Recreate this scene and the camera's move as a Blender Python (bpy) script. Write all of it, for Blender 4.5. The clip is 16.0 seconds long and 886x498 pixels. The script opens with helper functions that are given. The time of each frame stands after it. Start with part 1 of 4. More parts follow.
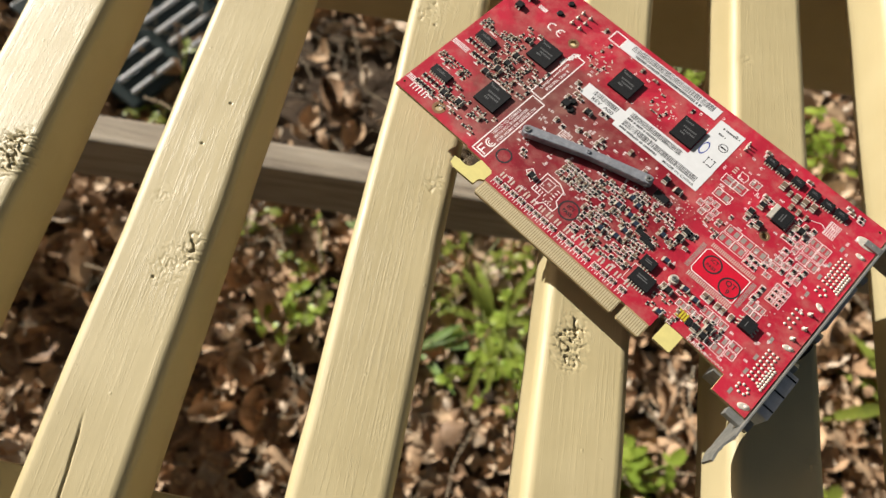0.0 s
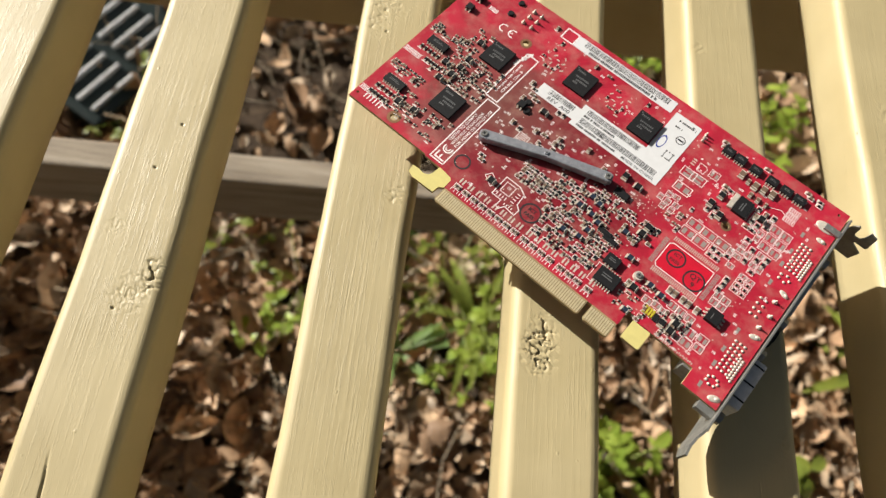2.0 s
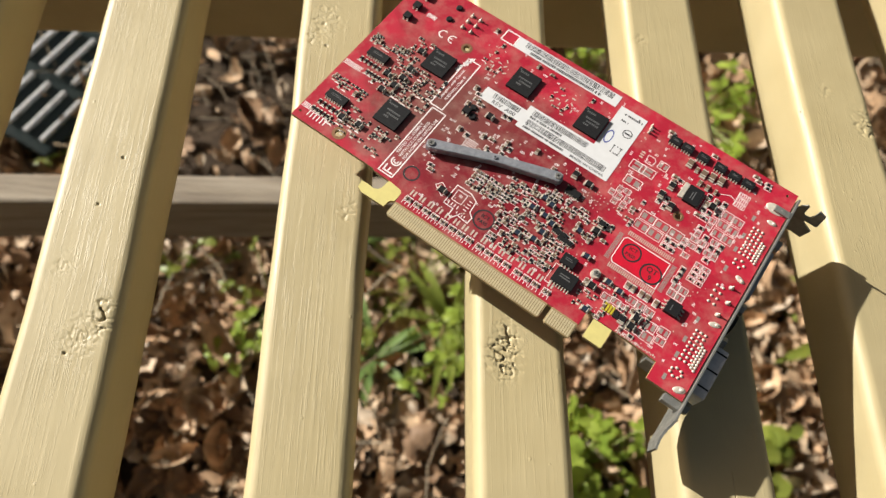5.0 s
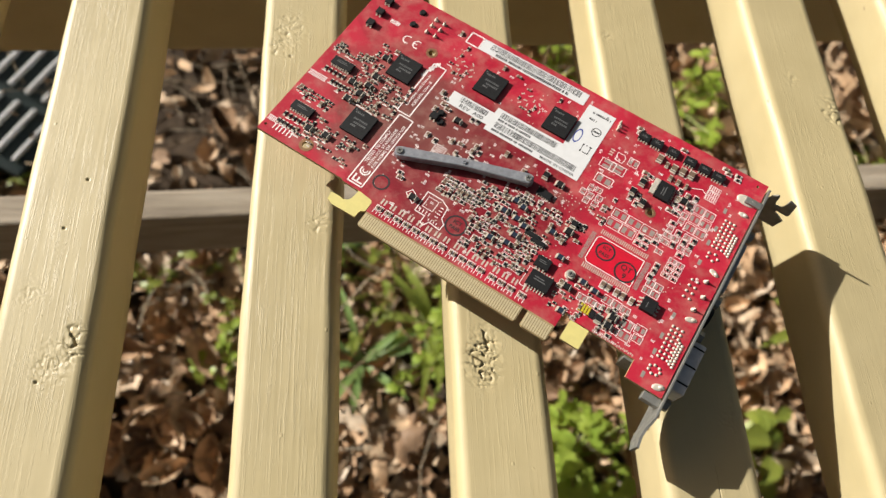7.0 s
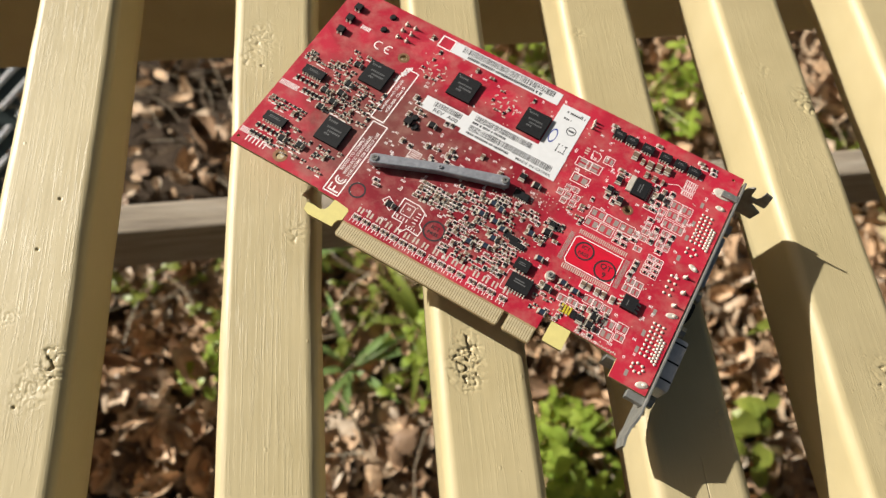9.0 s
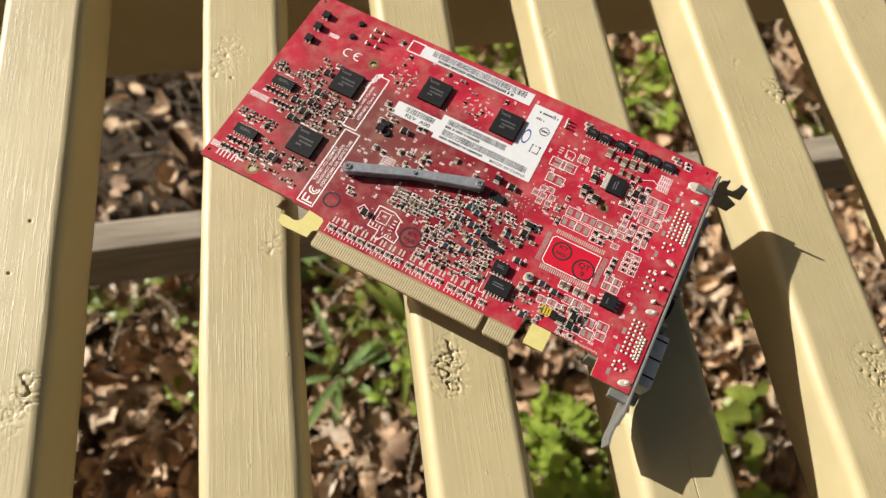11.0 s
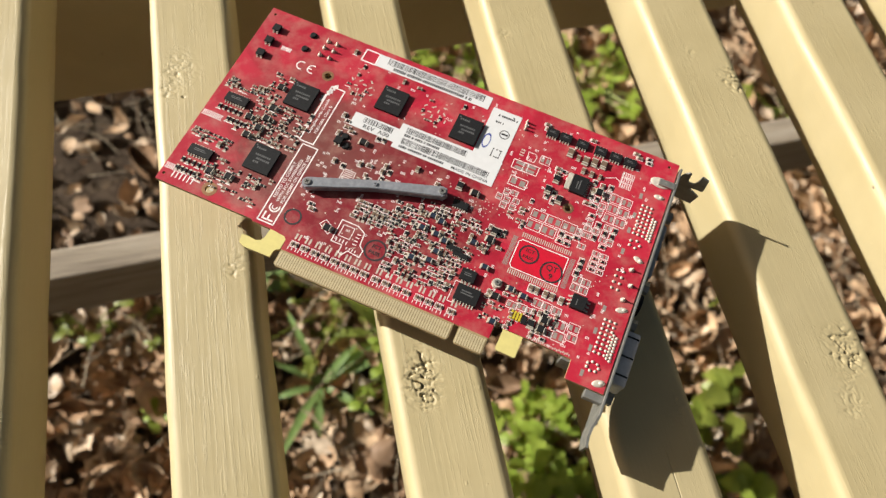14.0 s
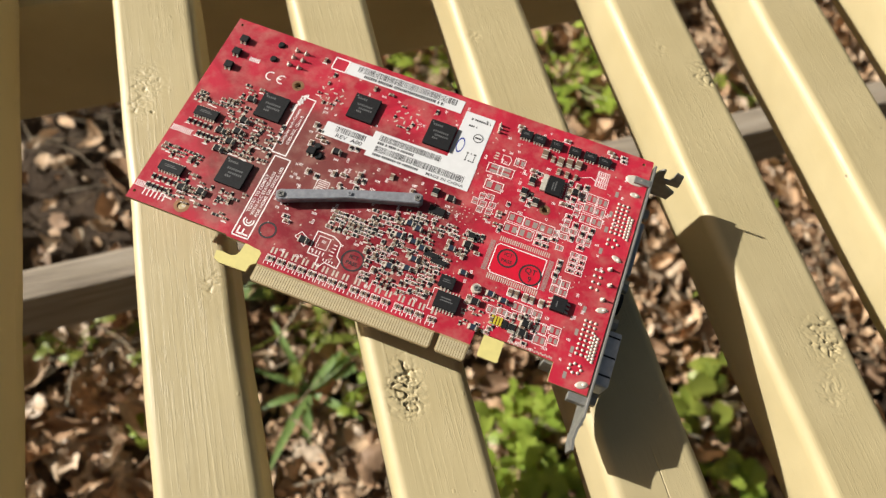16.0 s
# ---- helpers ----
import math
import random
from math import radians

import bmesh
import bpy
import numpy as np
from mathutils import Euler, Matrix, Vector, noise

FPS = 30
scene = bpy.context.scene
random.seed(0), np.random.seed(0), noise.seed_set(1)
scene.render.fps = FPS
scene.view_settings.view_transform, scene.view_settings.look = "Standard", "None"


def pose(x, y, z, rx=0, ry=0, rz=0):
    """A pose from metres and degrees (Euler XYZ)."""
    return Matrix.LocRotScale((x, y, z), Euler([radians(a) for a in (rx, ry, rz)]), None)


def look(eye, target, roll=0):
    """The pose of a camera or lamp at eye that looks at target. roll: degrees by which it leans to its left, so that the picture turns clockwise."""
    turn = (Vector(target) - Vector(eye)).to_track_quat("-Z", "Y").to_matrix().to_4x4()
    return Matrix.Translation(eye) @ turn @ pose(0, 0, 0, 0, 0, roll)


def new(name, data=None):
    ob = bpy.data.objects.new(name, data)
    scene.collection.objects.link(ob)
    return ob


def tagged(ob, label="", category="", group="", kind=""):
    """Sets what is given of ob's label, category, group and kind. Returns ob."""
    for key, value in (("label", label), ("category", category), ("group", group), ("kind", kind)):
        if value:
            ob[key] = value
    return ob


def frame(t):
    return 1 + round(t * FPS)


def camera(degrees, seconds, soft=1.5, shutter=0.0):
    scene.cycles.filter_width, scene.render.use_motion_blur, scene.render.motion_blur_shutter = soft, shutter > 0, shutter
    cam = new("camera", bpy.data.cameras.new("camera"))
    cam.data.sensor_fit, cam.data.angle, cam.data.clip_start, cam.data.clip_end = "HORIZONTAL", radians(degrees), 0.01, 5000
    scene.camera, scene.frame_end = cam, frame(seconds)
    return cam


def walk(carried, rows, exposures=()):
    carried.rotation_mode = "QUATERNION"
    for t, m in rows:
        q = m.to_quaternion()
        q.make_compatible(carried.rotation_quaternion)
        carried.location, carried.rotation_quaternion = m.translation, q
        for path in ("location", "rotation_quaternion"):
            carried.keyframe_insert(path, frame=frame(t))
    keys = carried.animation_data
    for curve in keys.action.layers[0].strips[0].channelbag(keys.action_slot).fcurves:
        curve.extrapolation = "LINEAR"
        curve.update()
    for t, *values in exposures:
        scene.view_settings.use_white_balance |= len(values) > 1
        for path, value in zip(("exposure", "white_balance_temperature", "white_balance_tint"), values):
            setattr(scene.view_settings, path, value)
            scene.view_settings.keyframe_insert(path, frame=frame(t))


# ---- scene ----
cam = camera(64.58, 16.0, soft=1.35)
PATH = [
    (0.0, -0.01945, -0.15270, 0.88644, 24.183, -5.006, 10.133),
    (0.5, -0.01737, -0.15015, 0.88674, 24.103, -4.910, 9.086),
    (1.0, -0.01563, -0.14808, 0.88725, 24.042, -4.836, 8.050),
    (1.5, -0.01457, -0.14648, 0.88734, 24.039, -4.852, 7.063),
    (2.0, -0.01380, -0.14488, 0.88755, 24.011, -4.960, 6.066),
    (2.5, -0.01347, -0.14358, 0.88774, 24.043, -5.093, 5.013),
    (3.0, -0.01283, -0.14240, 0.88786, 24.087, -5.163, 4.087),
    (3.5, -0.01150, -0.14111, 0.88791, 24.124, -5.128, 3.217),
    (4.0, -0.00973, -0.13999, 0.88830, 24.160, -5.037, 2.393),
    (6.5, -0.00334, -0.13498, 0.88835, 24.372, -4.850, -1.629),
    (7.0, -0.00177, -0.13393, 0.88857, 24.346, -4.800, -2.294),
    (7.5, -0.00111, -0.13328, 0.88856, 24.367, -4.822, -2.877),
    (8.0, -0.00003, -0.13268, 0.88841, 24.415, -4.780, -3.457),
    (8.5, 0.00097, -0.13183, 0.88866, 24.417, -4.768, -4.136),
    (9.0, 0.00199, -0.13111, 0.88887, 24.440, -4.751, -4.805),
    (11.5, 0.00766, -0.12837, 0.88866, 24.764, -4.572, -8.153),
    (12.0, 0.00856, -0.12727, 0.88923, 24.671, -4.612, -8.814),
    (12.5, 0.00942, -0.12635, 0.88941, 24.647, -4.647, -9.473),
    (13.0, 0.00987, -0.12567, 0.88911, 24.695, -4.773, -10.135),
    (13.5, 0.01045, -0.12504, 0.88826, 24.826, -4.859, -10.823),
    (14.0, 0.01134, -0.12462, 0.88796, 24.939, -4.880, -11.574),
    (14.5, 0.01211, -0.12395, 0.88806, 24.991, -4.952, -12.237),
    (15.0, 0.01294, -0.12315, 0.88819, 24.989, -4.975, -12.916),
    (15.5, 0.01383, -0.12235, 0.88828, 24.973, -4.989, -13.610),
    (16.0, 0.01483, -0.12170, 0.88808, 25.052, -5.006, -14.260),
]
cam.data.dof.use_dof, cam.data.dof.focus_distance, cam.data.dof.aperture_fstop = True, 0.275, 9.5
walk(cam, [(t, pose(x, y, z, rx, ry, rz)) for t, x, y, z, rx, ry, rz in PATH])

# ---- light ----
SUN_AZ, SUN_EL = radians(-32.5), radians(27)     # the way the sunlight travels, and its height
world = bpy.data.worlds.new("sky")
scene.world = world
world.use_nodes = True
wn = world.node_tree.nodes
sky = wn.new("ShaderNodeTexSky")
sky.sky_type, sky.sun_disc = "NISHITA", False
sky.sun_elevation = SUN_EL
sky.dust_density, sky.ozone_density = 4.0, 0.4
sky.sun_rotation = math.pi / 2 - (SUN_AZ + math.pi)
wn["Background"].inputs["Strength"].default_value = 0.036
warm = wn.new("ShaderNodeMix")          # hazy, tree-lined sky: warmer than clear blue
warm.data_type, warm.blend_type = "RGBA", "MULTIPLY"
warm.inputs[0].default_value, warm.inputs[7].default_value = 1.0, (1.0, 0.88, 0.70, 1)
world.node_tree.links.new(sky.outputs["Color"], warm.inputs[6])
world.node_tree.links.new(warm.outputs[2], wn["Background"].inputs["Color"])
lamp = bpy.data.lights.new("sun", "SUN")
lamp.energy, lamp.angle, lamp.color = 5.0, radians(0.55), (1.0, 0.975, 0.915)
sun = new("sun", lamp)
sun_way = Vector((math.cos(SUN_EL) * math.cos(SUN_AZ), math.cos(SUN_EL) * math.sin(SUN_AZ), -math.sin(SUN_EL)))
sun.matrix_world = look(Vector((0, 0, 3)) - sun_way * 5, (0, 0, 3))
scene.view_settings.exposure = 0.81

# ---- materials ----
MM = 0.001


class Mat:
    """Short hand for a node material with one Principled shader."""

    def __init__(self, name, colour=(0.5, 0.5, 0.5), rough=0.5, metal=0.0, spec=0.5):
        self.m = bpy.data.materials.new(name)
        self.m.use_nodes = True
        self.t = self.m.node_tree
        self.b = self.t.nodes["Principled BSDF"]
        self.b.inputs["Base Color"].default_value = (*colour, 1)
        self.b.inputs["Roughness"].default_value = rough
        self.b.inputs["Metallic"].default_value = metal
        self.b.inputs["Specular IOR Level"].default_value = spec
        self.co = None

    def node(self, kind, **values):
        n = self.t.nodes.new(kind)
        for k, v in values.items():
            n.inputs[k.replace("_", " ")].default_value = v
        return n

    def link(self, a, b):
        self.t.links.new(a, b)

    def coord(self, scale=(1, 1, 1), loc=(0, 0, 0), rot=(0, 0, 0)):
        if self.co is None:
            self.co = self.t.nodes.new("ShaderNodeTexCoord")
        m = self.node("ShaderNodeMapping", Scale=scale, Location=loc, Rotation=rot)
        self.link(self.co.outputs["Object"], m.inputs["Vector"])
        return m.outputs["Vector"]

    def noise(self, scale, detail=4, rough=0.55, vec=None, stretch=(1, 1, 1), loc=(0, 0, 0)):
        n = self.node("ShaderNodeTexNoise", Scale=scale, Detail=detail, Roughness=rough)
        self.link(vec if vec is not None else self.coord(stretch, loc), n.inputs["Vector"])
        return n.outputs["Fac"]

    def ramp(self, fac, *stops):
        r = self.t.nodes.new("ShaderNodeValToRGB")
        els = r.color_ramp.elements
        while len(els) < len(stops):
            els.new(0.5)
        for e, (p, c) in zip(els, stops):
            e.position = p
            e.color = (*c, 1) if isinstance(c, tuple) else (c, c, c, 1)
        self.link(fac, r.inputs["Fac"])
        return r.outputs["Color"]

    def mix(self, fac, a, b, how="MIX"):
        n = self.t.nodes.new("ShaderNodeMix")
        n.data_type, n.blend_type = "RGBA", how
        for v, i in ((fac, 0), (a, 6), (b, 7)):
            if hasattr(v, "is_linked"):
                self.link(v, n.inputs[i])
            else:
                n.inputs[i].default_value = v if i == 0 else (*v, 1)
        return n.outputs[2]

    def math(self, op, a, b=0.0):
        n = self.t.nodes.new("ShaderNodeMath")
        n.operation = op
        for v, i in ((a, 0), (b, 1)):
            if hasattr(v, "is_linked"):
                self.link(v, n.inputs[i])
            else:
                n.inputs[i].default_value = v
        return n.outputs[0]

    def colour(self, c):
        self.link(c, self.b.inputs["Base Color"])
        return self

    def rough(self, c):
        self.link(c, self.b.inputs["Roughness"])
        return self

    def bump(self, h, strength=0.5, dist=0.001):
        n = self.node("ShaderNodeBump", Strength=strength, Distance=dist)
        self.link(h, n.inputs["Height"])
        self.link(n.outputs["Normal"], self.b.inputs["Normal"])
        return self

    def island(self):
        return self.t.nodes.new("ShaderNodeNewGeometry").outputs["Random Per Island"]

    def chance(self):
        return self.t.nodes.new("ShaderNodeObjectInfo").outputs["Random"]


def paint_material():
    """Cream-yellow brushed house paint over wood, with brush lines along y, specks and grime."""
    k = Mat("cream_paint", rough=0.46, spec=0.5)
    brush = k.ramp(k.noise(1, 4, 0.6, stretch=(1250, 34, 1250)), (0.54, 0.0), (0.62, 1.0))
    fine = k.noise(1, 3, 0.6, stretch=(3000, 60, 3000), loc=(2, 5, 0))
    broad = k.noise(1, 3, 0.5, stretch=(70, 16, 70), loc=(3, 1, 0))
    zone = k.ramp(k.noise(11, 2, loc=(7, 2, 0)), (0.36, 0.25), (0.62, 1.0))
    blot = k.noise(24, 4, 0.6)
    c = k.ramp(blot, (0.3, (0.385, 0.314, 0.166)), (0.7, (0.43, 0.354, 0.194)))
    grime = k.ramp(k.noise(5, 5, 0.7, loc=(1, 9, 0)), (0.5, 0.0), (0.78, 0.30))
    c = k.mix(grime, c, (0.27, 0.22, 0.14))
    specks = k.node("ShaderNodeTexVoronoi", Scale=110.0, Randomness=1.0)
    k.link(k.coord((1, 0.6, 1)), specks.inputs["Vector"])
    dots = k.ramp(specks.outputs["Distance"], (0.035, 1.0), (0.075, 0.0))
    pick = k.math("GREATER_THAN", k.noise(60, 1), 0.62)
    dots = k.math("MULTIPLY", dots, pick)
    c = k.mix(k.math("MULTIPLY", dots, 0.75), c, (0.09, 0.055, 0.03))
    k.colour(c)
    k.rough(k.ramp(blot, (0.3, 0.43), (0.7, 0.58)))
    h = k.math("ADD", k.math("MULTIPLY", k.math("ADD", k.math("MULTIPLY", brush, 0.55), k.math("MULTIPLY", fine, 0.22)), zone), k.math("MULTIPLY", broad, 0.3))
    h = k.math("SUBTRACT", h, k.math("MULTIPLY", dots, 1.6))
    beads = k.node("ShaderNodeTexVoronoi", Scale=210.0, Randomness=1.0)
    k.link(k.coord((1, 0.7, 1)), beads.inputs["Vector"])
    bead = k.math("MULTIPLY", k.ramp(beads.outputs["Distance"], (0.05, 1.0), (0.14, 0.0)), k.math("GREATER_THAN", k.noise(75, 1, loc=(4, 4, 2)), 0.60))
    h = k.math("ADD", h, k.math("MULTIPLY", bead, 1.1))
    return k.bump(h, 0.26, 0.0005).m


def weathered_material():
    k = Mat("weathered_grey_wood", rough=0.85, spec=0.2)
    grain = k.noise(1, 6, 0.65, stretch=(9, 160, 160))
    blot = k.noise(9, 4)
    c = k.ramp(grain, (0.25, (0.13, 0.10, 0.075)), (0.5, (0.30, 0.25, 0.19)), (0.8, (0.42, 0.37, 0.30)))
    c = k.mix(k.math("MULTIPLY", blot, 0.4), c, (0.22, 0.19, 0.15))
    return k.colour(c).bump(grain, 0.8, 0.002).m


def leaf_material(name, stops, rough=0.6):
    k = Mat(name, rough=rough, spec=0.2)
    c = k.ramp(k.island(), *stops)
    c = k.mix(k.ramp(k.noise(55, 4), (0.35, 0.0), (0.7, 0.55)), c, tuple(v * 0.45 for v in stops[1][1]))
    k.colour(c).bump(k.noise(140, 4), 0.5, 0.002)
    k.b.inputs["Subsurface Weight"].default_value = 0.0
    return k.m


def green_material(name, a, b):
    k = Mat(name, rough=0.45, spec=0.4)
    k.colour(k.mix(k.math("MULTIPLY", k.noise(70, 3), 0.5), k.ramp(k.island(), (0.0, a), (1.0, b)), tuple(v * 0.5 for v in a)))
    k.bump(k.noise(160, 3), 0.35, 0.001)
    tr = k.node("ShaderNodeBsdfTranslucent", Color=(b[0] * 1.3, b[1] * 1.3, b[2], 1))
    ms = k.node("ShaderNodeMixShader", Fac=0.3)
    k.link(k.b.outputs["BSDF"], ms.inputs[1])
    k.link(tr.outputs["BSDF"], ms.inputs[2])
    k.link(ms.outputs["Shader"], k.t.nodes["Material Output"].inputs["Surface"])
    return k.m


def soil_material():
    k = Mat("dark_leafy_soil", rough=0.95, spec=0.15)
    n = k.noise(45, 6, 0.7)
    k.colour(k.ramp(n, (0.3, (0.035, 0.024, 0.016)), (0.6, (0.10, 0.07, 0.046)), (0.8, (0.20, 0.15, 0.10))))
    return k.bump(k.noise(120, 6, 0.7), 1.0, 0.01).m


def board_material():
    """Red solder mask: copper pours, fine traces and dusty, darker heat-stained ground round the processor."""
    k = Mat("red_solder_mask", rough=0.34, spec=0.5)
    tr = k.node("ShaderNodeTexBrick", Scale=1.0)
    tr.offset, tr.squash = 0.37, 1.0
    tr.inputs["Brick Width"].default_value, tr.inputs["Row Height"].default_value = 0.019, 0.0011
    tr.inputs["Mortar Size"].default_value = 0.00022
    wob = k.noise(38, 2)
    add = k.node("ShaderNodeVectorMath")
    sc = k.node("ShaderNodeVectorMath")
    sc.operation = "SCALE"
    sc.inputs["Scale"].default_value = 0.05
    k.link(wob, sc.inputs[0])
    k.link(k.coord(), add.inputs[0])
    k.link(sc.outputs[0], add.inputs[1])
    k.link(add.outputs[0], tr.inputs["Vector"])
    pour = k.ramp(k.noise(42, 2, 0.4), (0.47, 0.0), (0.50, 1.0))
    base = k.mix(pour, (0.42, 0.018, 0.040), (0.35, 0.014, 0.032))
    base = k.mix(k.math("MULTIPLY", k.math("SUBTRACT", 1.0, tr.outputs["Fac"]), 0.12), base, (0.30, 0.004, 0.012))
    # the dark field round the processor, an irregular patch of its own
    off = k.node("ShaderNodeVectorMath")
    off.operation = "DISTANCE"
    m = k.coord((1.0, 1.25, 0), (-0.082, 0.080, 0))
    k.link(m, off.inputs[0])
    edge = k.math("ADD", off.outputs["Value"], k.math("MULTIPLY", k.math("SUBTRACT", k.noise(60, 3), 0.5), 0.045))
    patch = k.ramp(edge, (0.036, 1.0), (0.056, 0.0))
    base = k.mix(k.math("MULTIPLY", patch, 0.72), base, (0.115, 0.008, 0.012))
    for cu_, cv_, reach in ((0.032, 0.052, 0.034), (0.032, 0.080, 0.020), (0.060, 0.055, 0.030)):
        d2 = k.node("ShaderNodeVectorMath")
        d2.operation = "DISTANCE"
        k.link(k.coord((1, 1, 0), (-cu_, cv_, 0)), d2.inputs[0])
        soot = k.ramp(k.math("ADD", d2.outputs["Value"], k.math("MULTIPLY", k.math("SUBTRACT", k.noise(75, 5, 0.65, loc=(cu_, 3, 0)), 0.5), 0.05)), (reach * 0.35, 0.62), (reach, 0.0))
        base = k.mix(soot, base, (0.14, 0.055, 0.045))
    dust = k.ramp(k.noise(95, 6, 0.7), (0.46, 0.0), (0.78, 0.48))
    base = k.mix(dust, base, (0.42, 0.27, 0.21))
    k.colour(base)
    k.rough(k.ramp(k.noise(30, 4), (0.3, 0.28), (0.7, 0.46)))
    return k.bump(k.math("ADD", tr.outputs["Fac"], k.math("MULTIPLY", k.noise(900, 2), 0.3)), 0.15, 0.0003).m


def plain(name, colour, rough=0.5, metal=0.0, spec=0.5, grain=120.0, depth=0.25, bump=0.2, dist=0.0003):
    """A plain surface with fine mottling and relief."""
    k = Mat(name, colour, rough, metal, spec)
    n = k.noise(grain, 5, 0.6)
    k.colour(k.ramp(n, (0.3, tuple(v * (1 - depth) for v in colour)), (0.7, colour)))
    k.rough(k.ramp(n, (0.3, min(1, rough * 1.2)), (0.7, rough * 0.85)))
    return k.bump(n, bump, dist).m


PAINT, GREY_WOOD, SOIL, MASK = paint_material(), weathered_material(), soil_material(), board_material()
LITTER = leaf_material("dead_leaves", ((0.0, (0.16, 0.10, 0.06)), (0.25, (0.38, 0.235, 0.135)), (0.55, (0.52, 0.35, 0.21)), (0.85, (0.56, 0.42, 0.28)), (1.0, (0.58, 0.48, 0.37))))
STRAW = leaf_material("dry_stems", ((0.0, (0.16, 0.11, 0.07)), (0.5, (0.30, 0.23, 0.15)), (1.0, (0.46, 0.40, 0.30))), 0.7)
GREEN = green_material("green_weed", (0.15, 0.20, 0.03), (0.34, 0.37, 0.07))
LIME = green_material("lime_weed", (0.20, 0.30, 0.035), (0.43, 0.50, 0.09))
BLADE = green_material("blue_green_blade", (0.15, 0.25, 0.07), (0.30, 0.42, 0.14))
BLACK = plain("black_epoxy", (0.012, 0.012, 0.013), 0.6, spec=0.22, grain=900, depth=0.3)
TANT = plain("dark_blue_case", (0.02, 0.03, 0.05), 0.35, grain=700)
SILK = plain("white_silkscreen", (0.82, 0.76, 0.74), 0.6, grain=500, depth=0.25)
SOLDER = plain("solder", (0.64, 0.58, 0.49), 0.35, 0.25, grain=600, depth=0.3, bump=0.4)
STEEL = plain("bracket_steel", (0.33, 0.325, 0.30), 0.38, 0.6, grain=300, depth=0.35)
DARKSTEEL = plain("grey_spring_steel", (0.36, 0.37, 0.40), 0.36, 0.45, grain=400, depth=0.35)
GOLD = plain("dull_gold_contact", (0.62, 0.52, 0.32), 0.40, 0.25, grain=400, depth=0.2)
FR4 = plain("bare_yellow_laminate", (0.60, 0.52, 0.19), 0.5, grain=260, depth=0.12)
EDGE = plain("laminate_edge", (0.34, 0.25, 0.12), 0.7, grain=400)
PAPER = plain("white_label_paper", (0.60, 0.60, 0.60), 0.55, grain=300, depth=0.06, bump=0.1)
INK = plain("black_ink", (0.018, 0.016, 0.018), 0.6, grain=500)
BLUEINK = plain("blue_ink", (0.05, 0.07, 0.30), 0.6)
TAN = plain("tan_ceramic", (0.17, 0.11, 0.075), 0.5, grain=500)
GREYCER = plain("grey_tin_pad", (0.36, 0.31, 0.275), 0.42, 0.25, grain=500, depth=0.3)
COPPER = plain("copper_ring", (0.40, 0.22, 0.12), 0.4, 0.7)
PLUG = plain("grey_socket_shell", (0.58, 0.58, 0.60), 0.4, grain=300)
YELLOW = plain("yellow_array", (0.55, 0.42, 0.03), 0.5)
STICKER = plain("red_field", (0.55, 0.008, 0.028), 0.4, grain=200)
CHROME = plain("bright_metal_bar", (0.82, 0.83, 0.84), 0.25, 0.35, grain=60)
DARKGREEN = plain("dark_green_enamel", (0.018, 0.03, 0.028), 0.4, grain=60)

# ---- mesh helpers ----


def mesh_of(name, bm, mats, smooth=False):
    me = bpy.data.meshes.new(name)
    bm.to_mesh(me)
    bm.free()
    for m in mats if isinstance(mats, (list, tuple)) else (mats,):
        me.materials.append(m)
    if smooth:
        me.shade_smooth()
    return me


def thing(name, label, category, m=Matrix(), data=None, group="", kind=""):
    ob = tagged(new(name, data), label, category, group, kind)
    ob.matrix_basis = m
    return ob


def part(name, data, mats, parent, label="", m=Matrix(), smooth=False, kind=""):
    if isinstance(data, bmesh.types.BMesh):
        data = mesh_of(name, data, mats, smooth)
    ob = new(name, data)
    ob.parent = parent
    ob.matrix_basis = m
    return tagged(ob, label, kind=kind)


def add_box(bm, x0, y0, z0, x1, y1, z1, mat=0, bevel=0.0):
    r = bmesh.ops.create_cube(bm, size=1, matrix=Matrix.LocRotScale(((x0 + x1) / 2, (y0 + y1) / 2, (z0 + z1) / 2), None, (abs(x1 - x0), abs(y1 - y0), abs(z1 - z0))))
    fs = {f for v in r["verts"] for f in v.link_faces}
    for f in fs:
        f.material_index = mat
    if bevel:
        bmesh.ops.bevel(bm, geom=list({e for f in fs for e in f.edges}), offset=bevel, segments=2, affect="EDGES", profile=0.6)
    return bm


def add_rod(bm, a, b, r, sides=8, r2=None, mat=0):
    a, b = Vector(a), Vector(b)
    q = (b - a).to_track_quat("Z", "Y").to_matrix().to_4x4()
    res = bmesh.ops.create_cone(bm, cap_ends=True, segments=sides, radius1=r, radius2=r if r2 is None else r2, depth=(b - a).length, matrix=Matrix.Translation((a + b) / 2) @ q)
    for f in {f for v in res["verts"] for f in v.link_faces}:
        f.material_index = mat
    return bm


# ---- ground ----


def ground_height(x, y):
    return 0.012 * noise.noise((x * 2.2, y * 2.2, 0.3)) + 0.010 * noise.noise((x * 7, y * 7, 1.7))


def make_ground():
    bm = bmesh.new()
    near = [-1.6 + i * 0.05 for i in range(65)]
    xs = [-60, -20, -8, -3.5] + near + [3.5, 8, 20, 60]
    grid = [[bm.verts.new((x, y, ground_height(x, y) if abs(x) < 4 and abs(y) < 4 else 0)) for x in xs] for y in xs]
    for a, b in zip(grid, grid[1:]):
        for i in range(len(xs) - 1):
            bm.faces.new((a[i], a[i + 1], b[i + 1], b[i]))
    thing("ground", "dark soil covered with fallen dry leaves", "ground", data=mesh_of("ground", bm, SOIL, True), kind="structure")


make_ground()


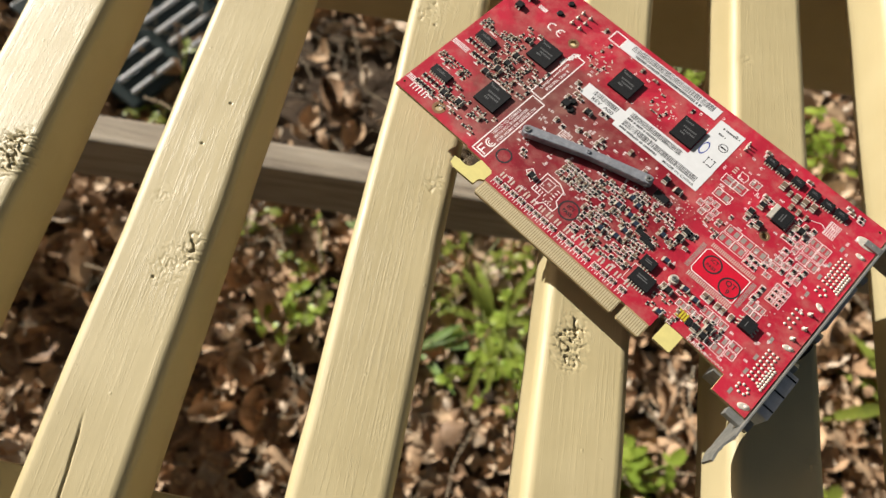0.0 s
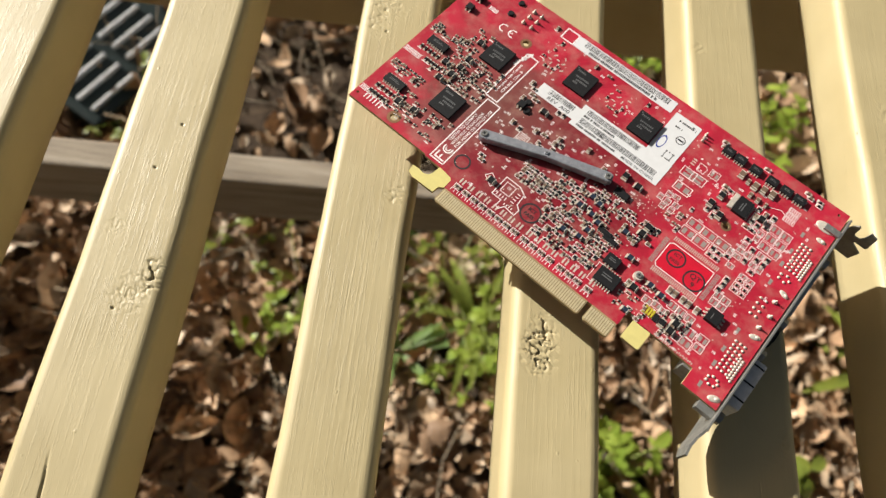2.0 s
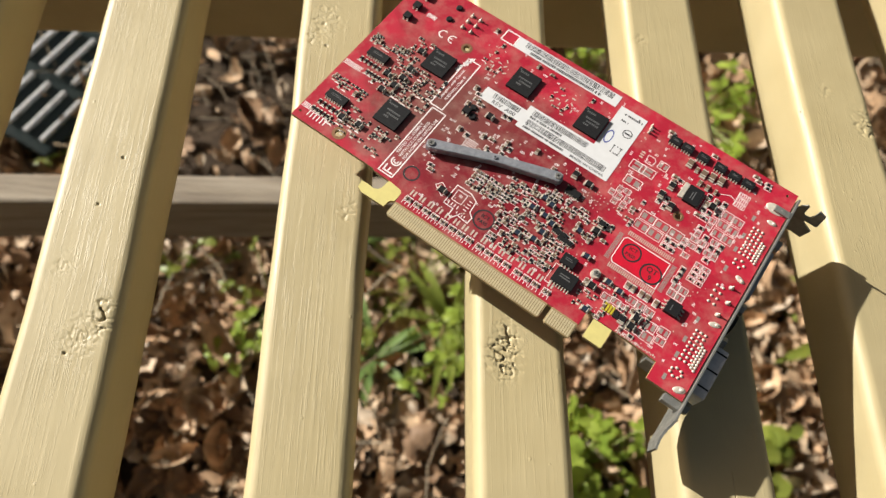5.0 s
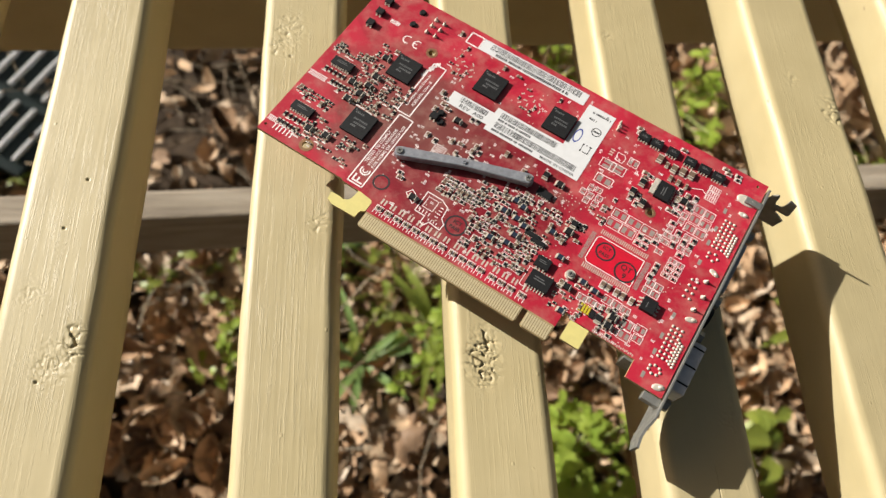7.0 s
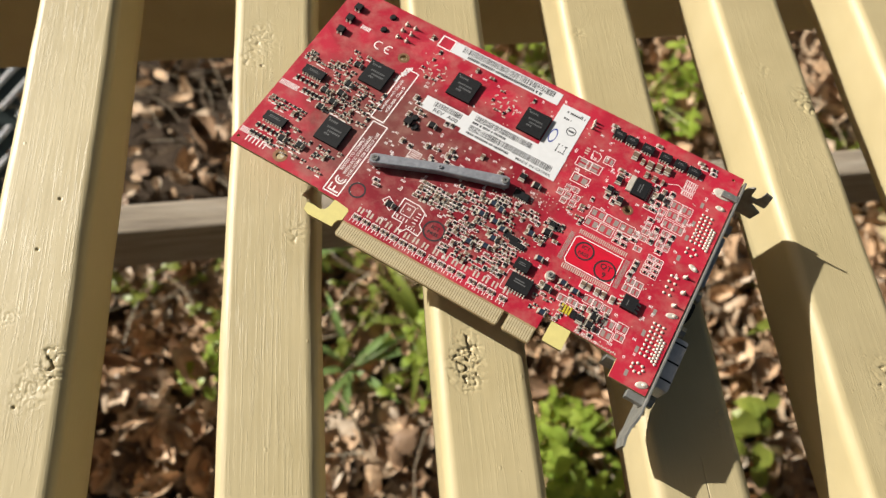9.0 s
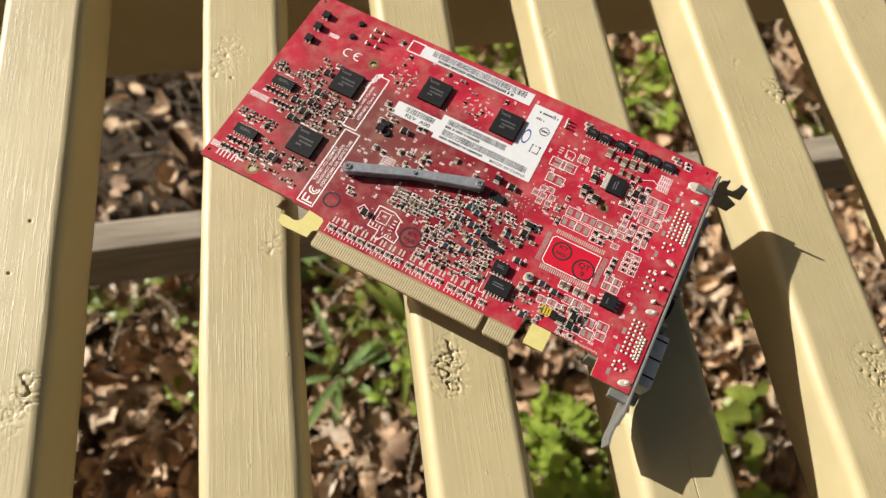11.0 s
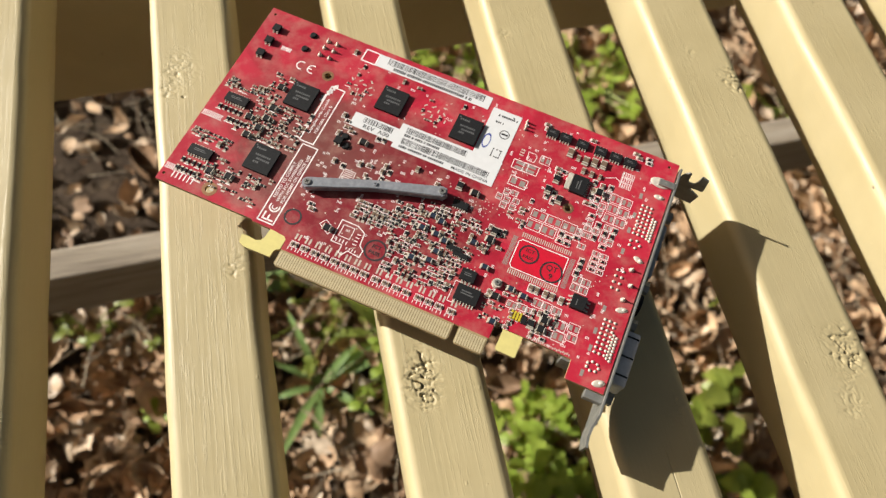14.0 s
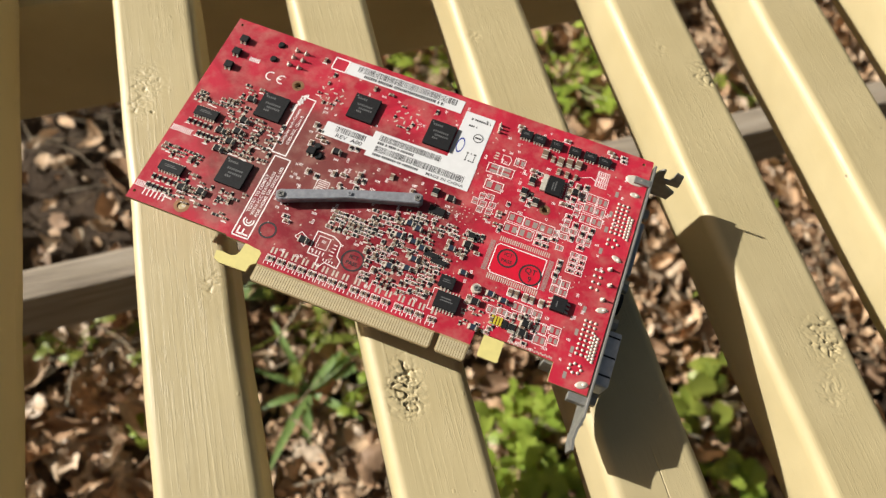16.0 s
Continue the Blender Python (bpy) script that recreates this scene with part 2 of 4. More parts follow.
def litter(name, label, category, count, area, size, mat, seed, lift, narrow=(0.45, 0.8), curl=1.0):
    """Many curled, lobed dead leaves lying over each other, in one mesh."""
    rnd = np.random.RandomState(seed)
    rows, cols = 6, 5
    verts, faces = [], []
    x0, x1, y0, y1 = area
    for _ in range(count):
        s = rnd.uniform(*size)
        w = s * rnd.uniform(*narrow)
        px, py = rnd.uniform(x0, x1), rnd.uniform(y0, y1)
        if x0 < -2:
            px, py = 0.15 + rnd.normal(0, 1.25), 0.27 + rnd.normal(0, 1.15)
        rim = min(px + 0.95, 1.25 - px, py + 0.45, 1.15 - py) / 0.22 + 0.8 * noise.noise((px * 5, py * 5, 9))
        if rnd.random() < (rim - 0.2 if x0 < -2 else 1 - rim):
            continue
        # leaves thinned in an oval: darker soil, also standing in for shade there
        bare = 1.15 - math.hypot((px + 0.24) / 0.27, (py - 0.46) / 0.19) + 0.5 * noise.noise((px * 9, py * 9, 4))
        if rnd.random() < 0.82 * min(1, max(0, 3 * bare)):
            continue
        yaw, tip, roll = rnd.uniform(0, 6.3), rnd.normal(0, 0.24), rnd.normal(0, 0.28)
        bend, cup, ph = rnd.normal(0, 1.0) * curl, rnd.normal(0.5, 0.9) * curl, rnd.uniform(0, 6)
        lobes = rnd.choice([0, 0, 2, 3])
        m = Euler((tip, roll, yaw)).to_matrix()
        base = len(verts)
        h = ground_height(px, py) + abs(rnd.normal(0, 0.5)) * lift + 0.22 * s * (abs(math.sin(tip)) + abs(math.sin(roll))) + 0.003
        for r in range(rows):
            u = r / (rows - 1)
            prof = math.sin(math.pi * min(1, 0.06 + 0.94 * u)) ** 0.7 * (1 - 0.25 * u)
            if lobes:
                prof *= 0.72 + 0.45 * math.sin(lobes * 2 * math.pi * u + ph)
            for c in range(cols):
                q = (c / (cols - 1) - 0.5)
                x, y = q * w * prof, (u - 0.5) * s
                z = bend * (u - 0.5) ** 2 * s * 0.9 + cup * q * q * w * 1.3 + 0.04 * s * math.sin(ph + 9 * u + 5 * q)
                p = m @ Vector((x, y, z))
                verts.append((px + p.x, py + p.y, max(h + p.z, ground_height(px, py) + 0.001)))
        for r in range(rows - 1):
            for c in range(cols - 1):
                a = base + r * cols + c
                faces.append((a, a + 1, a + cols + 1, a + cols))
    me = bpy.data.meshes.new(name)
    me.from_pydata(verts, [], faces)
    me.materials.append(mat)
    me.shade_smooth()
    thing(name, label, category, data=me, kind="stuff")


litter("leaf_litter", "curled brown dead leaves lying thick on the ground", "leaves", 13500, (-0.95, 1.25, -0.45, 1.15), (0.018, 0.062), LITTER, 3, 0.016)
litter("leaf_crumbs", "small broken pieces of dry brown leaf", "leaves", 9000, (-0.95, 1.25, -0.45, 1.15), (0.006, 0.018), LITTER, 4, 0.05, (0.4, 0.9))
litter("outer_leaf_litter", "scattered dead leaves on the ground farther off", "leaves", 7000, (-3.2, 3.5, -2.8, 3.3), (0.03, 0.075), LITTER, 5, 0.02)


def twigs():
    rnd = np.random.RandomState(11)
    verts, faces = [], []
    for _ in range(1000):
        x, y = rnd.uniform(-0.9, 1.2), rnd.uniform(-0.45, 1.0)
        yaw, ln, r = rnd.uniform(0, 6.3), rnd.uniform(0.03, 0.17), rnd.uniform(0.0004, 0.0015)
        z = ground_height(x, y) + rnd.uniform(0.01, 0.055)
        dz, bend = rnd.normal(0, 0.25), rnd.normal(0, 0.5)
        base = len(verts)
        p = Vector((x, y, z))
        for k in range(5):
            d = Vector((math.cos(yaw), math.sin(yaw), dz * (1 - k / 4)))
            side = Vector((-d.y, d.x, 0)).normalized()
            up = d.cross(side).normalized()
            for j in range(4):
                a = j * math.pi / 2
                verts.append(tuple(p + (side * math.cos(a) + up * math.sin(a)) * r * (1.15 - 0.15 * k)))
            p = p + d.normalized() * ln / 4
            p.z = max(p.z, 0.004)
            yaw += bend * rnd.uniform(0, 0.6)
        for k in range(4):
            for j in range(4):
                a, b = base + k * 4 + j, base + k * 4 + (j + 1) % 4
                faces.append((a, b, b + 4, a + 4))
    me = bpy.data.meshes.new("twigs")
    me.from_pydata(verts, [], faces)
    me.materials.append(STRAW)
    thing("twigs", "thin dry twigs and pale straw among the leaves", "twigs", data=me, kind="stuff")


twigs()


def leaf_blade(bm, root, yaw, length, width, rise, droop, fold=0.25, rows=7, notch=0.0):
    """One green leaf on the mesh, rooted at root, rising and drooping."""
    d, s = Vector((math.cos(yaw), math.sin(yaw), 0)), Vector((-math.sin(yaw), math.cos(yaw), 0))
    ring = []
    for r in range(rows):
        u = r / (rows - 1)
        w = width * (math.sin(math.pi * min(1, 0.08 + 0.92 * u)) ** 0.8) * (1 + notch * math.sin(9 * u)) / 2
        c = root + d * length * u + Vector((0, 0, length * (rise * u - droop * u * u)))
        ring.append([bm.verts.new(c + s * w * k + Vector((0, 0, abs(k) * w * fold))) for k in (-1, 0, 1)])
    for a, b in zip(ring, ring[1:]):
        bm.faces.new((a[0], a[1], b[1], b[0]))
        bm.faces.new((a[1], a[2], b[2], b[1]))


def rosette(x, y, seed, n, length, width, mat, label):
    """A weed of long lance-shaped leaves from one root."""
    rnd = random.Random(seed)
    z = ground_height(x, y) + 0.02
    top = thing("weed", label, "plant", Matrix.Translation((x, y, z)), group="weeds under the bench")
    for i in range(n):
        bm = bmesh.new()
        leaf_blade(bm, Vector((0, 0, 0.006 * rnd.random())), i * 2.4 + rnd.uniform(-0.3, 0.3), length * rnd.uniform(0.55, 1.1), width * rnd.uniform(0.8, 1.2), rnd.uniform(0.35, 0.9), rnd.uniform(0.3, 0.8))
        part("leaf", bm, mat, top, smooth=True)


def clump(x, y, seed, n, spread, size, mat, label, high=0.07):
    """A low weed: thin stems that carry small rounded leaves."""
    rnd = random.Random(seed)
    z = ground_height(x, y) + 0.008
    top = thing("weed", label, "plant", Matrix.Translation((x, y, z)), group="weeds under the bench")
    stems = bmesh.new()
    for i in range(n):
        a, r = rnd.uniform(0, 6.3), spread * rnd.random() ** 0.6
        tip = Vector((r * math.cos(a), r * math.sin(a), rnd.uniform(0.25, 1.0) * high))
        mid = Vector((tip.x * 0.4, tip.y * 0.4, tip.z * 0.7))
        add_rod(stems, (tip.x * 0.1, tip.y * 0.1, 0), mid, 0.0009, 5)
        add_rod(stems, mid, tip, 0.0008, 5)
        bm = bmesh.new()
        for k in range(rnd.choice((2, 3, 3, 4))):
            s = size * rnd.uniform(0.6, 1.25)
            leaf_blade(bm, tip - Vector((0, 0, 0.003 * k)), a + k * 2.1 + rnd.uniform(-0.5, 0.5), s, s * rnd.uniform(0.55, 0.85), rnd.uniform(0.0, 0.5), rnd.uniform(0.1, 0.6), 0.2, 6, 0.12)
        part("leaf", bm, mat, top, smooth=True)
    part("stem", stems, mat, top)


rosette(-0.021, 0.100, 1, 9, 0.115, 0.010, BLADE, "blue-green weed with long narrow leaves in dead leaves")
rosette(0.07, 0.148, 2, 12, 0.10, 0.012, GREEN, "green weed with lance-shaped leaves among litter")
rosette(-0.10, 0.248, 5, 8, 0.09, 0.015, BLADE, "small blue-green weed with narrow leaves")
rosette(0.60, 0.148, 6, 8, 0.10, 0.018, GREEN, "green grassy weed among pale dry leaves")
clump(0.225, -0.027, 3, 44, 0.075, 0.021, LIME, "bright green leafy weed in full sun")
clump(0.255, -0.112, 31, 36, 0.07, 0.021, LIME, "bright green leafy weed in full sun")
clump(0.457, -0.027, 4, 8, 0.055, 0.032, GREEN, "round-leaved green weed among brown leaves")
clump(0.45, -0.122, 41, 7, 0.045, 0.026, LIME, "small round-leaved lime weed")
clump(0.03, 0.203, 7, 26, 0.13, 0.0138, GREEN, "spreading green weed with small yellowish leaves")
clump(0.09, 0.108, 71, 30, 0.08, 0.0138, LIME, "spreading lime-green weed with small leaves")
clump(-0.19, 0.093, 8, 9, 0.055, 0.0162, LIME, "sparse yellow-green seedling in leaf litter")
clump(-0.16, 0.178, 81, 8, 0.08, 0.0126, GREEN, "sparse green seedling in leaf litter")
clump(-0.29, 0.218, 9, 10, 0.09, 0.0138, GREEN, "small green weed beside grey board")
clump(0.44, 0.488, 10, 39, 0.10, 0.0173, LIME, "yellow-green weed behind the bench")
clump(0.27, 0.548, 12, 33, 0.10, 0.0173, LIME, "yellow-green weed in shade behind the bench")
clump(-0.42, 0.388, 13, 8, 0.08, 0.0150, GREEN, "dim green weed beside metal grate")
clump(0.74, 0.358, 14, 21, 0.10, 0.0173, GREEN, "green weed among straw")


def metal_grate(x, y):
    """A dark enamelled panel lying on the leaves, with bright rounded bars across it."""
    top = thing("metal_grate", "dark green panel with bright metal bars on leaves", "grate", pose(x, y, ground_height(x, y) + 0.055, 14, 6, 66))
    part("panel", add_box(bmesh.new(), -0.11, -0.12, -0.012, 0.11, 0.10, 0, bevel=0.004), DARKGREEN, top)
    part("foot", add_box(bmesh.new(), -0.10, -0.11, -0.055, 0.10, 0.09, -0.012), DARKGREEN, top)
    for i in range(8):
        for j in range(2):
            bm = add_box(bmesh.new(), -0.095 + j * 0.095, -0.105 + i * 0.024, 0, -0.015 + j * 0.095, -0.098 + i * 0.024, 0.006, bevel=0.0028)
            part("bar", bm, CHROME, top, "bright metal bar")


metal_grate(-0.53, 0.50)

# ---- bench ----
SEAT = 0.62
CENTRES = [-0.648, -0.561, -0.474, -0.387, -0.300, -0.213, -0.1296, -0.0373, 0.0462, 0.1247, 0.2077, 0.287, 0.367, 0.447, 0.527, 0.607, 0.687, 0.767]
# knots on the tops: slat, x, y, reach, depth (mm)
KNOTS = [(6, -117, -51.5, 7, 1.5), (6, -136.5, -31.5, 6, 0.4), (6, -124.5, -60, 9, 0.6), (7, -43.3, 103.1, 9, 0.8), (7, -48.5, 92.0, 7, 0.6), (7, -26, -0.7, 6, 0.6), (8, 39.3, -61.9, 8.5, 1.8),
         (8, 41.2, -52.5, 6.5, 1.1), (9, 112.2, 103.8, 4, 0.8), (10, 205, 80.3, 5, 0.5), (10, 222.5, 61.5, 9, 1.3), (9, 137.0, -87.7, 6, 1.0), (10, 216.0, -79.5, 10, 1.4), (10, 209.0, -100.0, 8, 0.7),
         (5, -201.2, -25.2, 11, 2.0), (5, -206.6, -48.5, 9, 0.9)]

# small dark pits: slat, x, y (mm)
PITS = [(6, -129, -3.2), (6, -123.3, 19.6), (6, -128.3, -66.7), (7, -42.5, 86.9)]

# splits along the grain: slat, from x, y to x, y (mm)
CRACKS = [(9, 126.45, -140, 126.45, -102), (6, -130.4, -165.4, -133.5, -121.4), (5, -219, -90, -215.6, -6)]


def slat_mesh(i, fine):
    """One square slat with rounded, uneven edges, brush ridges and rough knots on its top."""
    half, thick, rad = 0.019, 0.035, 0.0045
    prof = []
    tops = 64 if fine else 3
    for k in range(tops + 1):
        prof.append((-half + rad + (2 * half - 2 * rad) * k / tops, 0.0, 1.0))
    if i == 9 and fine:
        prof = sorted(prof + [(0.00175 + d, 0.0, 1.0) for d in (-0.00015, 0, 0.00015)])
    prof += [(half - 0.0030, -0.0003, 0.7), (half - 0.0016, -0.0012, 0.6), (half - 0.0006, -0.0025, 0.5), (half - 0.0001, -0.0040, 0.4)]
    prof += [(half, -0.0055, 0.3), (half, -0.014, 0.2), (half, -0.024, 0.2), (half, -thick + 0.003, 0.1), (half - 0.003, -thick, 0.0), (-half + 0.003, -thick, 0.0), (-half, -thick + 0.003, 0.1), (-half, -0.024, 0.2), (-half, -0.014, 0.2), (-half, -0.0055, 0.3)]
    prof += [(-half + 0.0001, -0.0040, 0.4), (-half + 0.0006, -0.0025, 0.5), (-half + 0.0016, -0.0012, 0.6), (-half + 0.0030, -0.0003, 0.7)]
    ys = [-0.36, -0.30, -0.24] + ([-0.20 + 0.0018 * k for k in range(256)] if fine else [-0.2, -0.1, 0, 0.1, 0.2]) + [0.27, 0.30]
    cx, n = CENTRES[i], len(prof)
    mine = [k for k in KNOTS if k[0] == i] if fine else []
    pits = [k for k in PITS if k[0] == i] if fine else []
    for k in pits:
        ys += [k[2] * MM + 0.00045 * j for j in range(-4, 5)]
    for k in mine:
        ys += [k[2] * MM + 0.00048 * j for j in range(-32, 33)]
    ys.sort()
    kept = ys[:1]
    for y in ys[1:]:
        if y - kept[-1] > 0.0004:
            kept.append(y)
    ys = kept
    verts = []
    for y in ys:
        wob = 0.0007 * noise.noise((i * 9.1, y * 9, 0)), 0.0006 * noise.noise((i * 9.1, y * 14, 5)), 0.0005 * noise.noise((i * 3.3, y * 30, 8))
        for x, z, free in prof:
            dz, dx = wob[0], wob[1] + (wob[2] if x > 0 else -wob[2]) * (free < 1)
            if fine and free > 0:
                dz += free * 0.00003 * noise.noise(((cx + x) * 700, y * 24, i)) + free * 0.00004 * noise.noise(((cx + x) * 130, y * 9, i + 40))
                for _, kx, ky in pits:
                    dz -= 0.0011 * max(0, 1 - math.hypot((cx + x) * 1000 - kx, y * 1000 - ky) / 0.85)
                for _, kx, ky, reach, deep in mine:
                    ex, ey = (cx + x) * 1000 - kx, y * 1000 - ky
                    d = math.hypot(ex, ey * 0.75) / reach
                    if d < 1.5:
                        w = max(0, 1 - (d / 1.3) ** 2) ** 2 if d < 1.3 else 0.0
                        bent = ey + 0.35 * ex + 2.0 * noise.noise((ex * 0.2, ey * 0.2, i))
                        r = abs(noise.noise((ex * 0.24, bent * 0.55, i * 3 + deep))) + 0.5 * abs(noise.noise((ex * 0.6, bent * 1.0, i + 7)))
                        crack = max(0, 0.085 - abs(noise.noise((ex * 0.16 + 3, bent * 0.34, deep)))) / 0.085
                        pit = max(0, noise.noise((ex * 0.45, ey * 0.45, i + 20)) - 0.28) * 1.6
                        dz -= 0.0011 * deep * w * (0.45 * max(0, 0.26 - r) / 0.26 + (1.5 if deep > 1 else 0.35) * crack ** 0.7 * w + 0.55 * pit)
            for c, x0, y0, x1, y1 in CRACKS if free == 1 and fine else ():
                s = (y * 1000 - y0) / (y1 - y0)
                if c == i and 0 < s < 1:
                    off = (cx + x) * 1000 - x0 - (x1 - x0) * s - (0 if c == 9 else 0.3 * noise.noise((s * 5, c, 0)))
                    dz -= (0.0011 if c == 9 else 0.0014) * min(1, 4 * s, 4 - 4 * s) * max(0, 1 - abs(off) / (0.14 if c == 9 else 0.5))
            verts.append((cx + x + dx, y, z + dz))
    faces = [(r * n + k, r * n + (k + 1) % n, (r + 1) * n + (k + 1) % n, (r + 1) * n + k) for r in range(len(ys) - 1) for k in range(n)]
    faces.append(tuple(range(n)))
    faces.append(tuple(reversed(range((len(ys) - 1) * n, len(ys) * n))))
    me = bpy.data.meshes.new("slat")
    me.from_pydata(verts, [], [tuple(reversed(f)) for f in faces])
    me.materials.append(PAINT)
    me.shade_smooth()
    return me


bench = thing("bench", "slatted wooden bench painted cream yellow, brushed and knotty", "bench", Matrix.Translation((0, 0, 0)))
for i in range(len(CENTRES)):
    part("slat", slat_mesh(i, 4 <= i <= 12), PAINT, bench, m=Matrix.Translation((0, 0, SEAT)))


def beam(name, x0, x1, y, lean, z0, z1, deep, mat, label=""):
    """A board along the bench; lean is how much it runs off square. y: its front face at x = 0."""
    bm = add_box(bmesh.new(), x0, 0, z0, x1, deep, z1, bevel=0.003)
    for v in bm.verts:
        v.co.y += y + lean * v.co.x
    return part(name, bm, mat, bench, label)


beam("seat_rail", -0.69, 0.79, 0.200, 0.045, SEAT - 0.127, SEAT - 0.0355, 0.038, PAINT, "cream-painted rail under the slats")
beam("seat_rail", -0.69, 0.79, -0.180, 0.0, SEAT - 0.120, SEAT - 0.0355, 0.038, PAINT, "cream-painted rail under the slats")
beam("stretcher", -0.70, 0.80, 0.1515, 0.05, 0.27, 0.34, 0.0275, GREY_WOOD, "weathered bare grey stretcher board")
for x in (-0.70, 0.76):
    for y in (-0.175, 0.195):
        part("leg", add_box(bmesh.new(), x, y - 0.02, -0.01, x + 0.045, y + 0.05 + 0.05 * x, SEAT - 0.04, bevel=0.003), PAINT, bench)

# ---- graphics card, lying face down on the slats ----
# Board coordinates in millimetres: u along the card to the bracket, v from the top edge to the contacts.
card = thing("graphics_card", "red graphics card lying face down on bench slats", "graphics card", pose(0.00342, 0.11417, 0.64122, 1.809, -0.856, -34.776) @ Matrix.Scale(1.01, 4))


def at(u, v, turn=0.0, h=0.0):
    return pose(u * MM, -v * MM, h * MM, 0, 0, turn)


def curve_plate(name, outline, holes, thick, mats, parent, label="", m=Matrix()):
    """A flat plate with round holes right through it; outline and holes (u, v, r) in millimetres. Its top is at z = 0."""
    cu = bpy.data.curves.new(name, "CURVE")
    cu.dimensions, cu.fill_mode, cu.extrude = "2D", "BOTH", thick / 2 * MM
    rings = [outline] + [[(u + r * math.cos(a * math.pi / 8), v + r * math.sin(a * math.pi / 8)) for a in range(16)] for u, v, r in holes]
    for ring in rings:
        sp = cu.splines.new("POLY")
        sp.points.add(len(ring) - 1)
        for p, (u, v) in zip(sp.points, ring):
            p.co = (u * MM, -v * MM, 0, 1)
        sp.use_cyclic_u = True
    tmp = bpy.data.objects.new(name, cu)
    me = bpy.data.meshes.new_from_object(tmp)
    bpy.data.objects.remove(tmp)
    me.name = name
    me.transform(Matrix.Translation((0, 0, -thick / 2 * MM)))
    me.materials.clear()
    for k in mats:
        me.materials.append(k)
    for f in me.polygons:
        f.use_smooth = False
        if len(mats) > 1 and abs(f.normal.z) < 0.5:
            f.material_index = 1
    return part(name, me, mats, parent, label, m)


OUTLINE = [(0, 0), (190.4, 0), (190.4, 104.8), (175.6, 104.8), (175.6, 97.2), (163, 96.6), (156.6, 96.6), (148.4, 96.6), (148.2, 96.6), (147.4, 95.2), (145.6, 95.2), (144.9, 96.6), (144.9, 102.4),
           (59.2, 102.4), (59.0, 98.2), (58.0, 97.2), (53.0, 96.6), (43.5, 96.4), (43.0, 95.8), (0, 95.8)]
HOLES = [(21.7, 91.3, 1.75), (38.6, 22.8, 1.5), (154.1, 39, 1.3), (2.5, 3, 0.6), (1.9, 92.4, 0.6), (186.6, 2.8, 0.6)]
curve_plate("circuit_board", OUTLINE, HOLES, 1.6, (MASK, EDGE), card, "glossy red printed circuit board")
# bare laminate: the hook and the latch tab beside the contacts
curve_plate("retention_hook", [(51.6, 96.5), (58.9, 96.9), (58.9, 102.6), (57.5, 103.4), (57.0, 104.4), (56.8, 107.0), (46.0, 107.3), (43.4, 106.2), (42.8, 103.0), (45.5, 102.7), (48.6, 103.0), (50.4, 102.2), (51.2, 100.6)], [], 1.5, (FR4, EDGE), card, "bare yellow laminate hook", at(0, 0, 0, -0.05))
curve_plate("latch_tab", [(148.5, 96.8), (156.4, 96.8), (156.4, 105.0), (155.8, 105.4), (148.9, 105.3), (148.4, 104.6)], [], 1.5, (FR4, EDGE), card, "bare yellow laminate tab", at(0, 0, 0, -0.05))
# the edge connector, in two lengths with the key slot between them
for a, b in ((59.4, 131.1), (133.2, 144.6)):
    curve_plate("connector_edge", [(a, 102.3), (b, 102.3), (b, 108.3), (b - 0.8, 109.3), (a + 0.9, 109.3), (a, 108.3)], [], 1.5, (EDGE, EDGE), card, "tan laminate tongue")
pin_mesh = mesh_of("contact", add_box(bmesh.new(), -0.36 * MM, -2.85 * MM, 0, 0.36 * MM, 2.85 * MM, 0.14 * MM), GOLD)
for k in range(82):
    u = 60.2 + k * 1.0 if k < 71 else 133.9 + (k - 71) * 0.98
    part("contact", pin_mesh, GOLD, card, m=at(u, 106.0, 0, 0.0))
for u, v, r in HOLES[:3]:
    bm = bmesh.new()
    for k in range(20):
        a, b = k * math.pi / 10, (k + 1) * math.pi / 10
        q = [bm.verts.new((math.cos(t) * s * MM, math.sin(t) * s * MM, 0.05 * MM)) for t, s in ((a, r), (a, r * 1.75), (b, r * 1.75), (b, r))]
        bm.faces.new(q)
    part("hole_ring", bm, COPPER, card, "dull copper ring round a hole", at(u, v))


def chip_mesh(name, l, w, h, body, ends, cap=0.28):
    """A two-ended chip component: body and two soldered ends."""
    bm = bmesh.new()
    add_box(bm, -l / 2 * (1 - cap) * MM, -w / 2 * MM, 0.05 * MM, l / 2 * (1 - cap) * MM, w / 2 * MM, h * MM)
    for s in (-1, 1):
        add_box(bm, s * l / 2 * (1 - cap) * MM, -w / 2 * 1.02 * MM, 0.03 * MM, s * l / 2 * MM, w / 2 * 1.02 * MM, h * 1.03 * MM, 1)
        add_box(bm, s * l / 2 * MM, -w / 2 * 1.1 * MM, 0.02 * MM, s * l / 2 * 1.42 * MM, w / 2 * 1.1 * MM, h * 0.35 * MM, 1)
    return mesh_of(name, bm, (body, ends))


